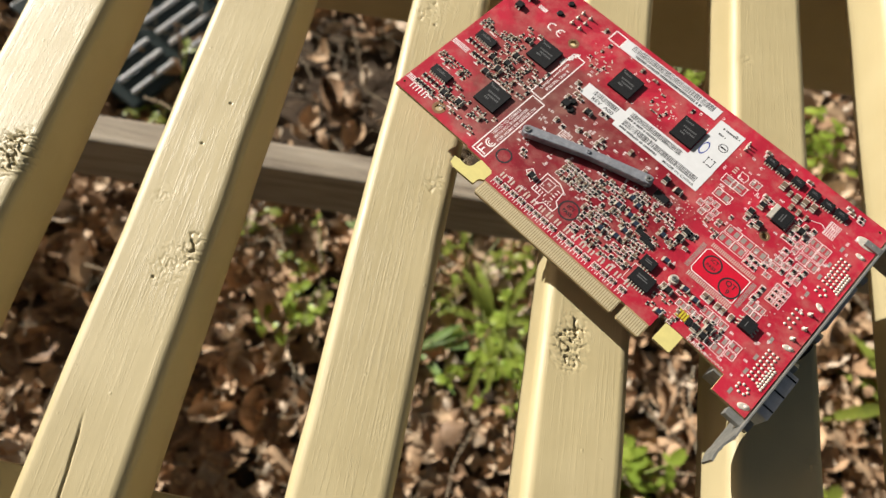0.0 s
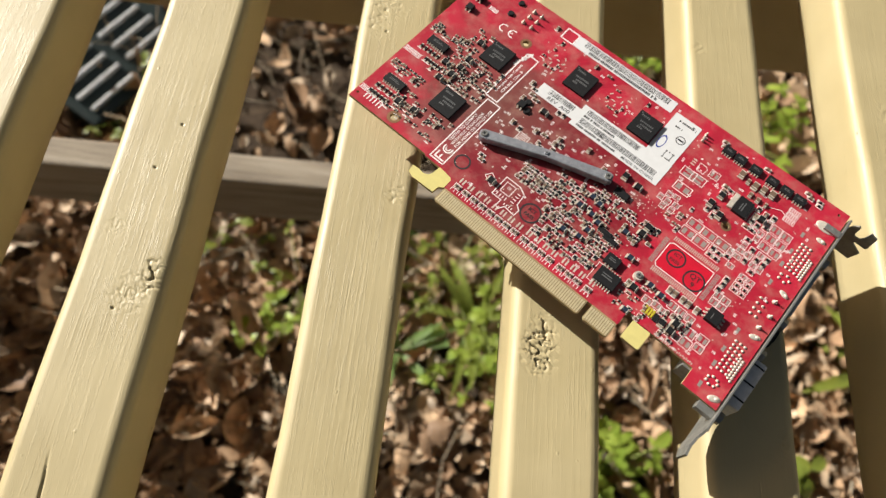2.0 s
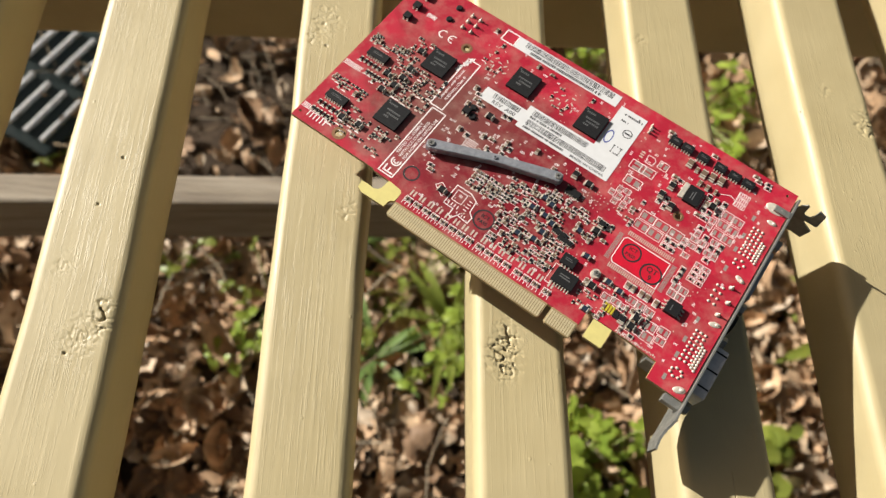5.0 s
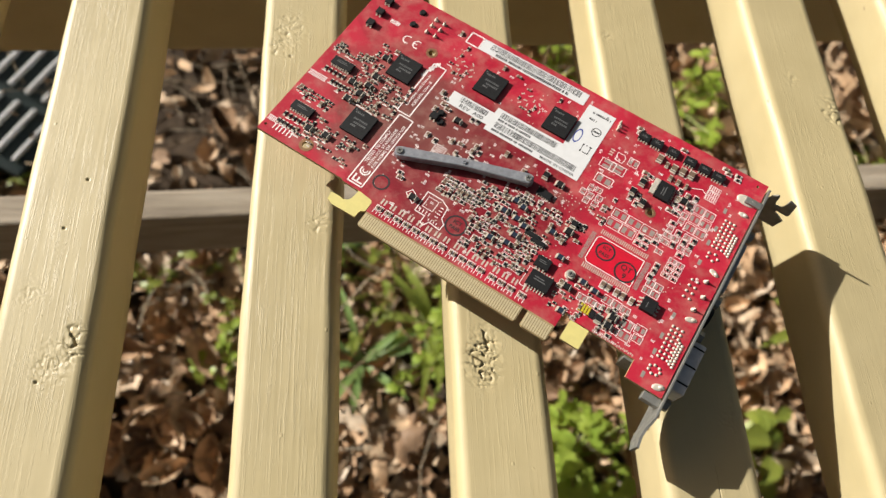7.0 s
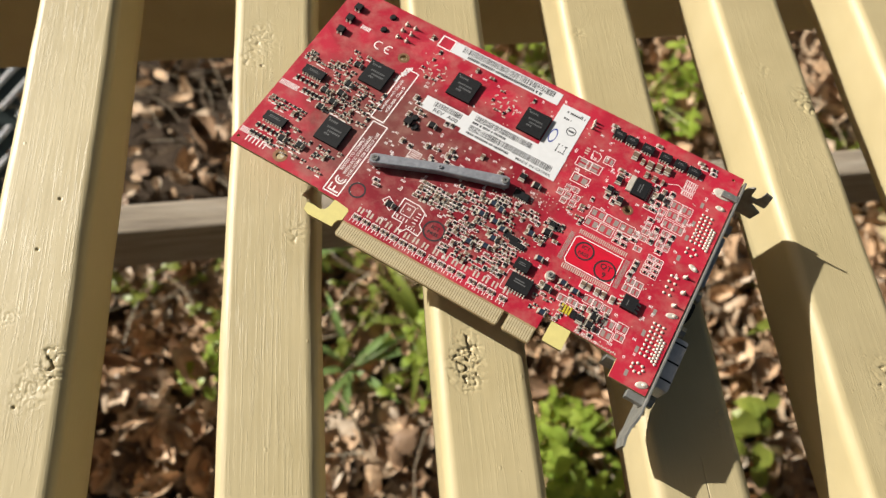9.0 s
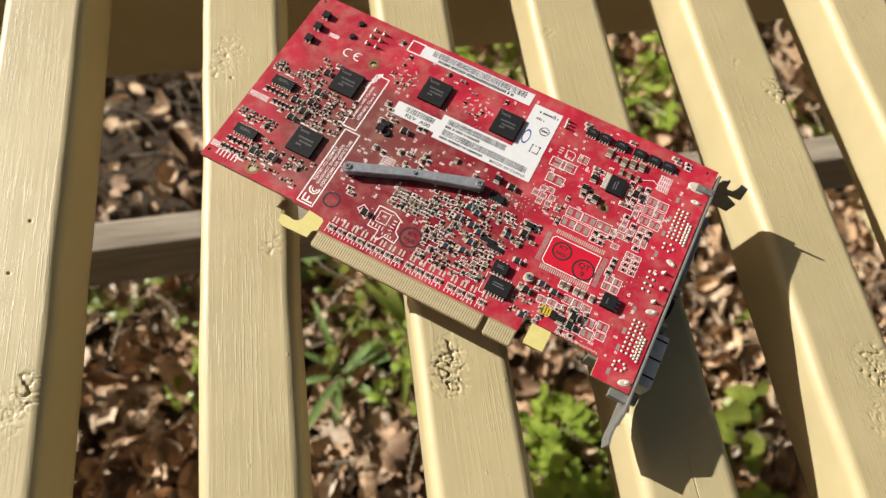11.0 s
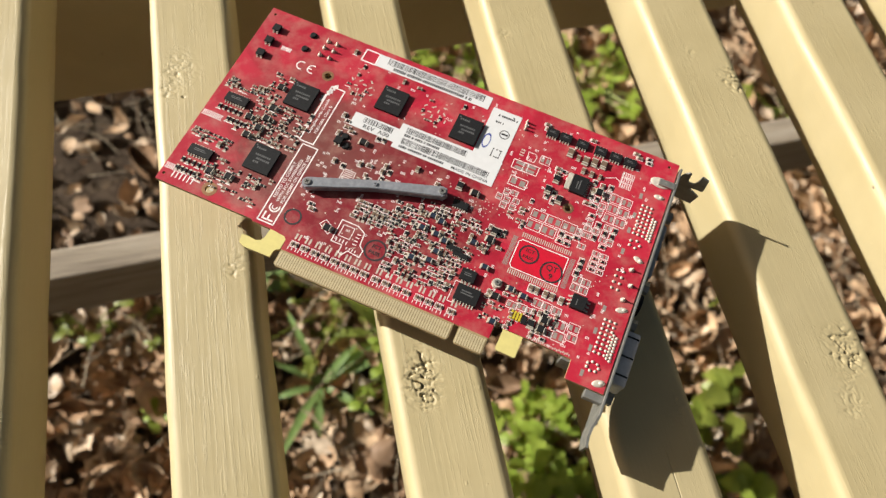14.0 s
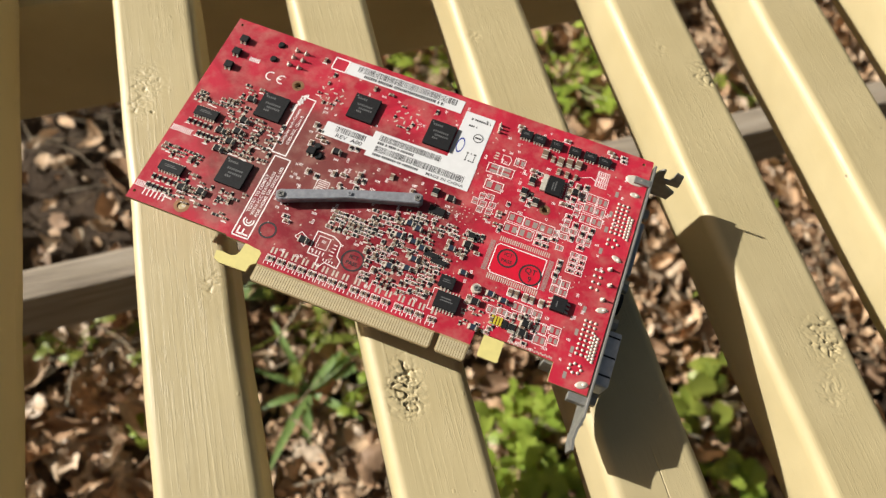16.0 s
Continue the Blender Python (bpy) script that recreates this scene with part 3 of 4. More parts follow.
R04 = chip_mesh("resistor", 1.35, 0.8, 0.45, BLACK, SOLDER)
R06 = chip_mesh("resistor", 1.9, 1.05, 0.5, BLACK, SOLDER)
C04 = chip_mesh("capacitor", 1.35, 0.8, 0.6, TAN, SOLDER)
C06 = chip_mesh("capacitor", 1.9, 1.1, 0.9, TAN, SOLDER)
C08 = chip_mesh("capacitor", 2.2, 1.5, 1.0, TAN, SOLDER)
C12 = chip_mesh("capacitor", 3.2, 2.4, 1.3, TAN, SOLDER)
D08 = chip_mesh("inductor", 2.9, 2.4, 1.6, BLACK, SOLDER, 0.16)
T08 = chip_mesh("tantalum_capacitor", 2.7, 2.0, 1.5, TANT, SOLDER, 0.26)
rng = random.Random(5)
used = []


class Slabs:
    """Gathers many thin upright boxes on the board into one mesh; sizes in board millimetres."""

    def __init__(self):
        self.v, self.f = [], []

    def box(self, u, v, a, b, z0=0.0, z1=0.04, turn=0.0):
        n, c, s = len(self.v), math.cos(radians(turn)), math.sin(radians(turn))
        for z in (z0, z1):
            for x, y in ((-a / 2, -b / 2), (a / 2, -b / 2), (a / 2, b / 2), (-a / 2, b / 2)):
                self.v.append(((u + x * c - y * s) * MM, -(v + x * s + y * c) * MM, z * MM))
        for q in ((7, 6, 5, 4), (0, 4, 5, 1), (1, 5, 6, 2), (2, 6, 7, 3), (3, 7, 4, 0)):
            self.f.append(tuple(n + k for k in q))

    def line(self, u0, v0, u1, v1, w=0.28):
        self.box((u0 + u1) / 2, (v0 + v1) / 2, math.hypot(u1 - u0, v1 - v0) + w, w, 0.015, 0.045, math.degrees(math.atan2(v1 - v0, u1 - u0)))

    def ring(self, u0, v0, u1, v1, w=0.28):
        for a in ((u0, v0, u1, v0), (u1, v0, u1, v1), (u1, v1, u0, v1), (u0, v1, u0, v0)):
            self.line(*a, w)

    def path(self, pts, w=0.3):
        for a, b in zip(pts, pts[1:] + pts[:1]):
            self.line(*a, *b, w)

    def mesh(self, name, mat):
        me = bpy.data.meshes.new(name)
        me.from_pydata(self.v, [], self.f)
        me.materials.append(mat)
        return me


silk, tin, bright = Slabs(), Slabs(), Slabs()   # print, dull empty pads, freshly tinned pads


def put(me, u, v, turn=0.0, h=0.0):
    used.append((u, v))
    return part(me.name.split(".")[0], me, None, card, m=at(u, v, turn + rng.uniform(-1.5, 1.5), h))


def outlined(me, u, v, l, w, turn=0.0, line=0.24):
    """A part inside its printed outline; without a part, the two bare pads. l runs along the part, w across it."""
    a, b = (l, w) if turn == 0 else (w, l)
    silk.ring(u - a / 2, v - b / 2, u + a / 2, v + b / 2, line)
    if me:
        put(me, u, v, turn)
        return
    used.append((u, v))
    for s in (-1, 1):
        d = s * l * 0.25
        tin.box(u + (d if turn == 0 else 0), v + (0 if turn == 0 else d), *((l * 0.30, w * 0.62) if turn == 0 else (w * 0.62, l * 0.30)))


def ic_mesh(name, l, w, h, pins, pitch, reach=0.9, both=True, marks=2, body=BLACK):
    """A gull-wing package: bevelled body, legs along the two long sides, faint printed lines."""
    bm = add_box(bmesh.new(), -l / 2 * MM, -w / 2 * MM, 0.1 * MM, l / 2 * MM, w / 2 * MM, h * MM, bevel=0.12 * MM)
    for k in range(pins):
        x = (k - (pins - 1) / 2) * pitch
        for s in (-1, 1) if both else (-1,):
            add_box(bm, (x - pitch * 0.2) * MM, s * w / 2 * MM, 0.02 * MM, (x + pitch * 0.2) * MM, s * (w / 2 + reach) * MM, 0.22 * MM, 1)
            add_box(bm, (x - pitch * 0.2) * MM, s * (w / 2 - 0.02) * MM, 0.2 * MM, (x + pitch * 0.2) * MM, s * (w / 2 + reach * 0.35) * MM, h * 0.55 * MM, 1)
    for k in range(marks):
        add_box(bm, -l * 0.28 * MM, (0.2 - 0.32 * k) * w / 2 * MM, (h - 0.01) * MM, l * (0.16 + 0.1 * (k % 2)) * MM, (0.34 - 0.32 * k) * w / 2 * MM, (h + 0.012) * MM, 2)
    return mesh_of(name, bm, (body, SOLDER, GREYMARK))


GREYMARK = plain("faint_grey_print", (0.10, 0.10, 0.10), 0.6)


def memory_mesh():
    """A black memory package with a bright dot and two lines of faint print, on a low skirt of solder."""
    bm = add_box(bmesh.new(), -5.65 * MM, -6.1 * MM, 0.25 * MM, 5.65 * MM, 6.1 * MM, 1.35 * MM, bevel=0.1 * MM)
    add_box(bm, -5.2 * MM, -5.7 * MM, 0.0, 5.2 * MM, 5.7 * MM, 0.25 * MM, 1)
    for y, a, b in ((3.6, -4.2, -0.6), (0.6, -3.2, 3.4), (-1.2, -2.0, 3.2), (-2.8, -2.6, -0.2)):
        x = a
        while x < b:
            add_box(bm, x * MM, y * MM, 1.34 * MM, (x + 0.55) * MM, (y + 0.9) * MM, 1.362 * MM, 2)
            x += 0.85
    add_rod(bm, (-4.6 * MM, 5.0 * MM, 1.3 * MM), (-4.6 * MM, 5.0 * MM, 1.365 * MM), 0.35 * MM, 10, mat=2)
    return mesh_of("memory_chip", bm, (BLACK, SOLDER, GREYMARK))


MEM = memory_mesh()
for u, v in ((33.8, 37.4), (33.8, 71.1), (69.0, 23.1), (103.0, 22.9)):
    part("memory_chip", MEM, None, card, "square black memory chip with faint grey print", at(u, v))
SOIC8 = ic_mesh("logic_chip", 9.8, 4.2, 1.5, 8, 1.2)
SO6 = ic_mesh("power_transistor", 5.0, 3.8, 1.4, 4, 1.2)
SOT = ic_mesh("transistor", 3.3, 3.2, 1.9, 2, 1.8, 0.7, marks=0)
for u, v in ((10.7, 50.4), (10.4, 78.5)):
    part("logic_chip", SOIC8, None, card, "black logic chip with a row of solder legs", at(u, v))
part("logic_chip", ic_mesh("logic_chip", 9.2, 6.6, 1.7, 7, 1.2, 1.3), None, card, "black logic chip", at(131.2, 90.4))
silk.ring(125.0, 86.2, 127.0, 95.0, 0.26)
part("logic_chip", ic_mesh("logic_chip", 6.0, 4.8, 1.6, 3, 1.5), None, card, "black logic chip", at(128.6, 83.0))
part("logic_chip", ic_mesh("logic_chip", 8.4, 6.4, 1.5, 7, 1.15), None, card, "black logic chip", at(154.8, 27.6, 90))
part("heat_pad", add_box(bmesh.new(), -1.1 * MM, -3.9 * MM, 0.05 * MM, 1.1 * MM, 3.9 * MM, 1.2 * MM, bevel=0.15 * MM), SOLDER, card, "bright tab beside a logic chip", at(150.3, 27.4))
part("voltage_regulator", ic_mesh("voltage_regulator", 5.8, 5.6, 2.0, 3, 1.7, 1.6, marks=1), None, card, "small black regulator", at(170.8, 75.8, 90))
for u in (136.6, 142.4, 149.9, 157.9, 164.6, 170.8):
    put(SO6, u, 8.5)
for v in (10.2, 17.4, 24.9):
    put(SOT, 7.6, v)
# brown capacitors below the power transistors
for u, v, me in ((146.6, 14.0, C12), (150.4, 15.2, C08), (153.6, 15.2, C12), (157.2, 14.4, C12), (161.0, 13.8, C12), (154.2, 20.0, C08), (157.8, 20.2, C08), (161.4, 20.0, C06)):
    put(me, u, v, 90)
for u, v in ((133.4, 5.2), (134.2, 7.4), (153.6, 4.4), (172.3, 2.8), (174.0, 4.2), (178.0, 3.0), (178.4, 4.9)):
    outlined(C06 if u < 176 else R06, u, v, 2.9, 1.7)
# blue-black tantalum capacitors stepping down from the spring bar
for u, v in ((106.4, 65.3), (110.3, 66.3), (104.5, 71.7), (110.6, 72.0), (114.6, 73.4), (113.4, 78.8), (112.4, 83.3), (105.8, 84.9), (125.2, 69.2), (133.0, 77.0), (145.4, 81.2), (150.8, 82.0), (143.6, 96.0)):
    put(T08, u, v)
for u, v in ((130.9, 61.3), (130.6, 65.3), (140.9, 86.3), (161.4, 87.6), (161.2, 91.4), (110.8, 48.3), (157.2, 90.9), (71.2, 87.2), (117.5, 49.0)):
    put(D08, u, v, rng.choice((0, 0, 90)))
silk.path([(67.6, 86.6), (69.2, 84.0), (73.6, 86.4), (72.4, 89.4)], 0.3)
for k in range(2):   # fine-legged resistor packs
    part("resistor_pack", ic_mesh("resistor_pack", 6.2, 2.0, 0.9, 8, 0.78, 0.5, marks=0), None, card, "black fine-legged resistor pack", at(119.2 + k * 3.4, 74.6 + k * 1.6, -2))
part("resistor_pack", ic_mesh("resistor_pack", 6.4, 3.2, 1.2, 6, 1.0, 0.5, marks=0), None, card, "black ribbed pack beside the bar's end", at(114.3, 56.2))
# dark square capacitors between the memory chips and the logic chips
for u, v in ((24.2, 37.0), (26.2, 47.6), (26.2, 53.3), (25.4, 58.8), (22.6, 63.6), (19.4, 55.6), (25.9, 83.5), (18, 84.6), (67.0, 46.6)):
    put(D08, u, v, 0)
for u, v in ((6.8, 43.5), (14.5, 44.2), (18.9, 45.2), (6.3, 71.2), (15, 72), (50.8, 11.7), (44, 6.2), (69.4, 11.5), (76.9, 11.9), (97.9, 12.2), (92.2, 48.5)):
    put(rng.choice((C06, C08, R06)), u, v, rng.choice((0, 90)))
# ordered rows of small parts
for v0 in (55.6, 83.9):
    for k in range(5):
        put(R06, 5.4 + k * 2.3, v0, 90)
    for k in range(5):
        put(R06, 11.6 + k * 1.9 if v0 < 60 else 5.2 + k * 1.9, v0 + 4.2, 90)
# sixteen coupling capacitors along the contacts, each with two long bare pads above it
for u in (62.9, 67.2, 71.5, 75.7, 79.9, 84.0, 88.1, 92.3, 97.2, 101.4, 105.6, 109.8, 115.0, 119.1, 123.2, 128.2):
    for d in (-0.85, 0.85):
        outlined(C04, u + d, 98.6, 2.5, 1.5, 90, 0.22)
        bright.box(u + d * 0.9, 95.2, 0.75, 2.6)
    for d in (-1.6, 0, 1.6):
        silk.line(u + d, 100.3, u + d, 101.2, 0.3)
# empty capacitor sites over the unfitted chip
for u in (144.5, 151.0, 157.2):
    outlined(None, u, 47.0, 6.2, 4.2)
for u in (144.0, 150.2):
    outlined(None, u, 52.0, 6.0, 4.4)
for u, v in ((155.2, 51.0), (158.2, 51.4), (155.6, 54.2), (158.6, 54.2), (161.4, 47.2), (161.4, 50.2), (164.4, 52.6), (164.4, 47.4), (164.2, 44.2), (164.2, 41.2), (164.0, 38.2), (167.6, 47.0), (167.6, 44.0), (167.6, 41.0)):
    outlined(None if rng.random() < 0.6 else R06, u, v, 2.9, 2.2, rng.choice((0, 0, 90)))
# the grid of empty sites beside the socket joints
for v in (26.8, 31.6, 36.4):
    for u in (170.6, 175.2):
        outlined(None, u, v, 4.2, 4.0)
for u, v in ((166.8, 26.0), (166.8, 29.0), (166.4, 32.2), (166.4, 35.2), (171.4, 40.6), (174.4, 40.8), (171.0, 43.6), (174.0, 43.8), (171.2, 46.6), (174.2, 46.6), (172.0, 49.6)):
    outlined(rng.choice((None, None, R06)), u, v, 2.8, 2.3, rng.choice((0, 90)))
for v in (53.2, 55.6, 58.0, 60.4):
    for u in (170.8, 174.2):
        outlined(R04 if rng.random() < 0.4 else None, u, v, 3.0, 1.9)
for u, v in ((166.4, 58.8), (166.4, 61.4), (166.0, 64.4)):
    outlined(R06, u, v, 3.0, 2.0, 90)
for u, v in ((167.6, 66.6), (171.0, 66.6), (167.6, 70.0), (171.0, 70.0)):
    outlined(None, u, v, 3.2, 3.0)
# below the unfitted chip: a row of capacitors, then empty sites
for u in (152.2, 154.6, 158.2, 160.8, 164.6):
    outlined(C08, u, 77.4, 3.4, 2.0, 90)
for u, v, l, w in ((148.0, 86.7, 3.8, 3.0), (151.8, 86.0, 3.6, 2.6), (156.6, 82.0, 3.6, 3.4), (160.4, 82.0, 3.4, 3.4), (164.4, 82.2, 3.4, 3.2), (167.4, 86.9, 4.6, 4.0), (172.6, 85.8, 4.2, 3.6), (168.2, 91.2, 4.6, 4.0), (173.0, 89.6, 3.8, 3.0), (164.2, 91.8, 2.6, 2.2), (154.6, 86.2, 2.4, 2.2)):
    outlined(None, u, v, l, w)
# sites left of the logic chip at the top
silk.path([(130.6, 21.0), (133.6, 21.0), (134.6, 22.2), (134.2, 25.0), (131.0, 25.0)], 0.26)
for k in range(3):
    bright.box(128.2, 21.2 + k * 1.3, 1.8, 0.6)
outlined(None, 138.2, 22.2, 4.2, 3.8)
for u, v in ((129.5, 28.8), (134.0, 28.6), (131.5, 36.5)):
    outlined(None, u, v, 4.3 if v < 30 else 7.4, 6.4 if v < 30 else 4.4, 90 if v < 30 else 0, 0.3)
for u, v in ((128.9, 42.4), (132.0, 41.8), (130.2, 45.8), (133.8, 45.0), (129.6, 48.6), (133.4, 48.2), (126.8, 45.6)):
    outlined(None, u, v, 2.7, 2.4, rng.choice((0, 90)))
for u, v in ((144.7, 23.6), (144.9, 26.0), (145.4, 28.6), (147.2, 24.0), (144.2, 37.4), (146.8, 35.2), (149.4, 37.2), (147.2, 38.8), (143.8, 34.6), (160.4, 23.2), (163.8, 23.6), (167.2, 22.8), (160.8, 27.0), (160.8, 30.0), (163.4, 27.0), (163.4, 30.2), (160.2, 33.6), (163.0, 33.6)):
    outlined(rng.choice((R06, R06, C06, D08)), u, v, 2.9, 2.0, rng.choice((0, 90)))
# loose parts round the spring bar
for u, v in ((54.0, 37.6), (56.6, 39.7), (60.0, 59.0), (64.1, 59.8), (70.1, 56.0), (73.9, 55.2), (75.9, 61.1), (79.0, 61.7), (80.7, 58.7), (83.4, 59.5), (80.0, 52.7), (79.6, 55.6), (82.4, 54.7), (71.6, 42.2), (74.0, 41.9), (102.1, 51.7), (61.8, 82.2), (60.6, 80.4), (98.7, 82.7), (100.7, 88.5), (57.6, 42.6), (60.2, 43.8), (55.6, 46.4), (99.5, 66.0)):
    outlined(rng.choice((C06, R06)), u, v, 2.9, 1.9, rng.choice((0, 90)), 0.2)
# star-shaped groups of bare pads round two memory chips
for u0, v0 in ((54.6, 22.4), (88.4, 21.2)):
    for k in range(13):
        a, r = k * 2.399, 1.6 + 0.42 * k
        bright.box(u0 + r * math.cos(a), v0 + r * 0.9 * math.sin(a), 1.7, 0.6, turn=rng.choice((0, 90, 45, -45)))
        if k % 3 == 0:
            put(rng.choice((C04, R04)), u0 + (r + 0.8) * math.cos(a + 0.4), v0 + (r + 0.8) * math.sin(a + 0.4), rng.choice((0, 90)))
# crowded fields of tiny parts on a loose grid: u0, v0, u1, v1, share filled
FIELDS = ((78, 71, 104, 79, 0.8), (92, 63, 104, 72, 0.8), (104, 60, 126, 78, 0.5), (95, 79, 124, 94, 0.62), (72, 60, 84, 64.5, 0.5), (116, 77, 126, 90, 0.5), (20, 29, 27, 62, 0.5), (18, 78, 42, 92, 0.45), (3, 41, 20, 46, 0.6), (3, 69, 20, 74, 0.6), (14, 53, 22, 62, 0.45), (14, 82, 24, 90, 0.4), (40, 30, 43, 62, 0.3),
          (26, 45, 42, 63, 0.5), (136, 82, 150, 97, 0.42), (122, 60, 138, 72, 0.34), (150, 84, 166, 95, 0.3), (133, 42, 141, 58, 0.3))
solid = [(27, 31, 41, 44), (26, 64, 41, 78), (62, 16, 75, 30), (96, 16, 109, 30), (57, 33, 78, 41), (77, 30, 123, 44), (108, 6, 123, 32), (137.5, 55.5, 165, 75.5), (150, 22, 159, 33), (124.5, 79.5, 137, 96), (165, 71, 176, 81), (4, 46, 17, 54), (43, 26, 52, 96), (152, 37, 157, 41), (137.8, 79, 142.2, 83.4), (87.5, 83.5, 96.5, 92.5)]
for u0, v0, u1, v1, share in FIELDS:
    u = u0
    while u < u1:
        v = v0
        while v < v1:
            if rng.random() < share:
                a, b = u + rng.uniform(-0.3, 0.3), v + rng.uniform(-0.25, 0.25)
                along = abs((a - 81.1) * 0.353 + (b - 64.5) * 0.936) < 3.2 and 50 < a < 112
                if not along and not any(p - 0.6 < a < r + 0.6 and q - 0.6 < b < s + 0.6 for p, q, r, s in solid) and all(abs(a - p) > 1.35 or abs(b - q) > 1.2 for p, q in used):
                    turn = rng.choice((0, 0, 90))
                    put(rng.choice((R04, R04, C04, C04, R06, C06)), a, b, turn)
                    if a > 50 and rng.random() < 0.7:
                        w, h = (1.15, 0.72) if turn == 0 else (0.72, 1.15)
                        silk.ring(a - w, b - h, a + w, b + h, 0.16)
                    elif rng.random() < 0.9:
                        bright.box(a, b + 1.25, 1.5, 0.7)
            v += 1.75
        u += 2.15

# bare pads and vias
for k in range(25):   # the unfitted quad package
    bright.box(141.7 + k * 0.83, 57.4, 0.40, 2.1)
    bright.box(141.7 + k * 0.83, 74.1, 0.40, 2.1)
for k in range(27):
    tin.box(139.4, 59.4 + k * 0.49, 2.0, 0.30)
    tin.box(163.3, 59.4 + k * 0.49, 2.0, 0.30)
for u, v in ((179.6, 20.9), (179.6, 30.5), (179.6, 37.8), (180.0, 47.7), (180.7, 73.4), (180.3, 83.1), (180.6, 90.2), (180.7, 100.3)):
    tin.box(u, v, 1.3, 2.6)
for k in range(9):    # via stitching
    for j in range(6):
        if rng.random() < 0.7:
            bright.box(116 + k * 1.7 + rng.uniform(-0.4, 0.4), 50 + j * 1.7 + rng.uniform(-0.4, 0.4), 0.45, 0.45)
for _ in range(300):
    u, v = rng.uniform(44, 178), rng.uniform(12, 95)
    if not any(p < u < s and q < v < t for p, q, s, t in solid) and all(abs(u - p) > 1.2 or abs(v - q) > 1.0 for p, q in used):
        bright.box(u, v, rng.choice((0.4, 0.4, 0.6)), rng.choice((0.4, 0.4, 0.6)))
for k in range(22):   # tinned stubs along the lower board edge
    bright.box(157.5 + k * 0.8, 95.9 + (k % 2) * 0.3, 0.5, 0.8)
part("bare_pad", tin.mesh("bare_pad", GREYCER), None, card, "dull grey pads of empty sites", kind="stuff")
part("bare_pad", bright.mesh("bare_pad", SOLDER), None, card, "bright tinned pads and vias", kind="stuff")
# soldered pin fields of the sockets on the other side
blob = bmesh.new()
bmesh.ops.create_uvsphere(blob, u_segments=8, v_segments=5, radius=0.66 * MM, matrix=Matrix.Diagonal((1, 1, 0.75, 1)))
BLOB = mesh_of("solder_joint", blob, SOLDER, True)
spots = [(182.4 + j * 1.95, 77.4 + k * 1.94) for k in range(8) for j in range(3)] + [(187.4 + j * 1.25, 82.2 + k * 1.35 + j * 0.6) for k in range(8) for j in range(2)]
spots += [(181.6 + j * 1.9, 24.8 + k * 1.92) for k in range(8) for j in range(3)] + [(187.2 + j * 1.25, 29.2 + k * 1.35 + j * 0.6) for k in range(8) for j in range(2)]
spots += [(183.6 + 2.3 * math.cos(a), 96.6 + 1.8 * math.sin(a)) for a in (0, 0.9, 1.8, 2.7, 3.6, 4.5, 5.4)] + [(183.4 + 2.2 * math.cos(a), 42.8 + 1.7 * math.sin(a)) for a in (0, 1.25, 2.5, 3.75, 5.0)]
spots += [(180.6 + j * 2.4, 56 + k * 2.7) for k in range(4) for j in range(2)]
for u, v in spots:
    part("solder_joint", BLOB, SOLDER, card, m=at(u, v))
for u, v in ((30.6, 6.4), (34.9, 6.4), (30.6, 10.2), (35, 10.3), (30.5, 14.4), (35, 14.4), (124.8, 7.9), (125.0, 9.6), (125.2, 11.4), (185.6, 54.0), (187.2, 60.5), (186.1, 67.2)):
    bm = bmesh.new()
    add_rod(bm, (0, 0, 0), (0, 0, 1.1 * MM), 1.15 * MM if u < 100 or u > 180 else 0.7 * MM, 10, 0.45 * MM)
    add_rod(bm, (0, 0, 0.9 * MM), (0.2 * MM, 0, 2.1 * MM), 0.42 * MM, 8, 0.3 * MM)
    part("pin_joint", bm, SOLDER, card, "pointed solder joint of a through pin", at(u, v), True)
for u, v in ((23.2, 6.3), (23.2, 14.3), (58.9, 46.9), (61.1, 51.0)):
    bm = add_rod(bmesh.new(), (0, 0, 0), (0, 0, 0.9 * MM), 1.7 * MM, 12, 1.2 * MM)
    part("through_joint", bm, BLACK, card, "dark open through joint", at(u, v))
put(SOT, 57.6, 50.2)


def mount(u, v, l, w, turn):
    bm = bmesh.new()
    bmesh.ops.create_uvsphere(bm, u_segments=14, v_segments=8, radius=0.5 * MM, matrix=Matrix.Diagonal((l, w, 0.9, 1)))
    bmesh.ops.create_uvsphere(bm, u_segments=10, v_segments=6, radius=0.3 * w * MM, matrix=Matrix.Translation((0.2 * l * MM, 0, 0.2 * MM)) @ Matrix.Diagonal((1.5, 1, 0.9, 1)))
    part("socket_lug", bm, SOLDER, card, "shiny soldered mounting lug", at(u, v, turn), True)


mount(185.4, 11.6, 9.0, 5.0, 0)
part("mounting_tab", add_box(bmesh.new(), 184.4 * MM, -13.2 * MM, 0.35 * MM, 191.2 * MM, -10.2 * MM, 1.5 * MM, bevel=0.3 * MM), STEEL, card, "bent steel tab soldered to the board")
for u, v, l, w, turn in ((187.6, 101.7, 5.0, 2.8, 25), (187.0, 71.4, 4.8, 2.4, 20), (186.6, 18.4, 4.2, 2.3, 0), (186.8, 48.8, 4.4, 2.3, -20)):
    mount(u, v, l, w, turn)


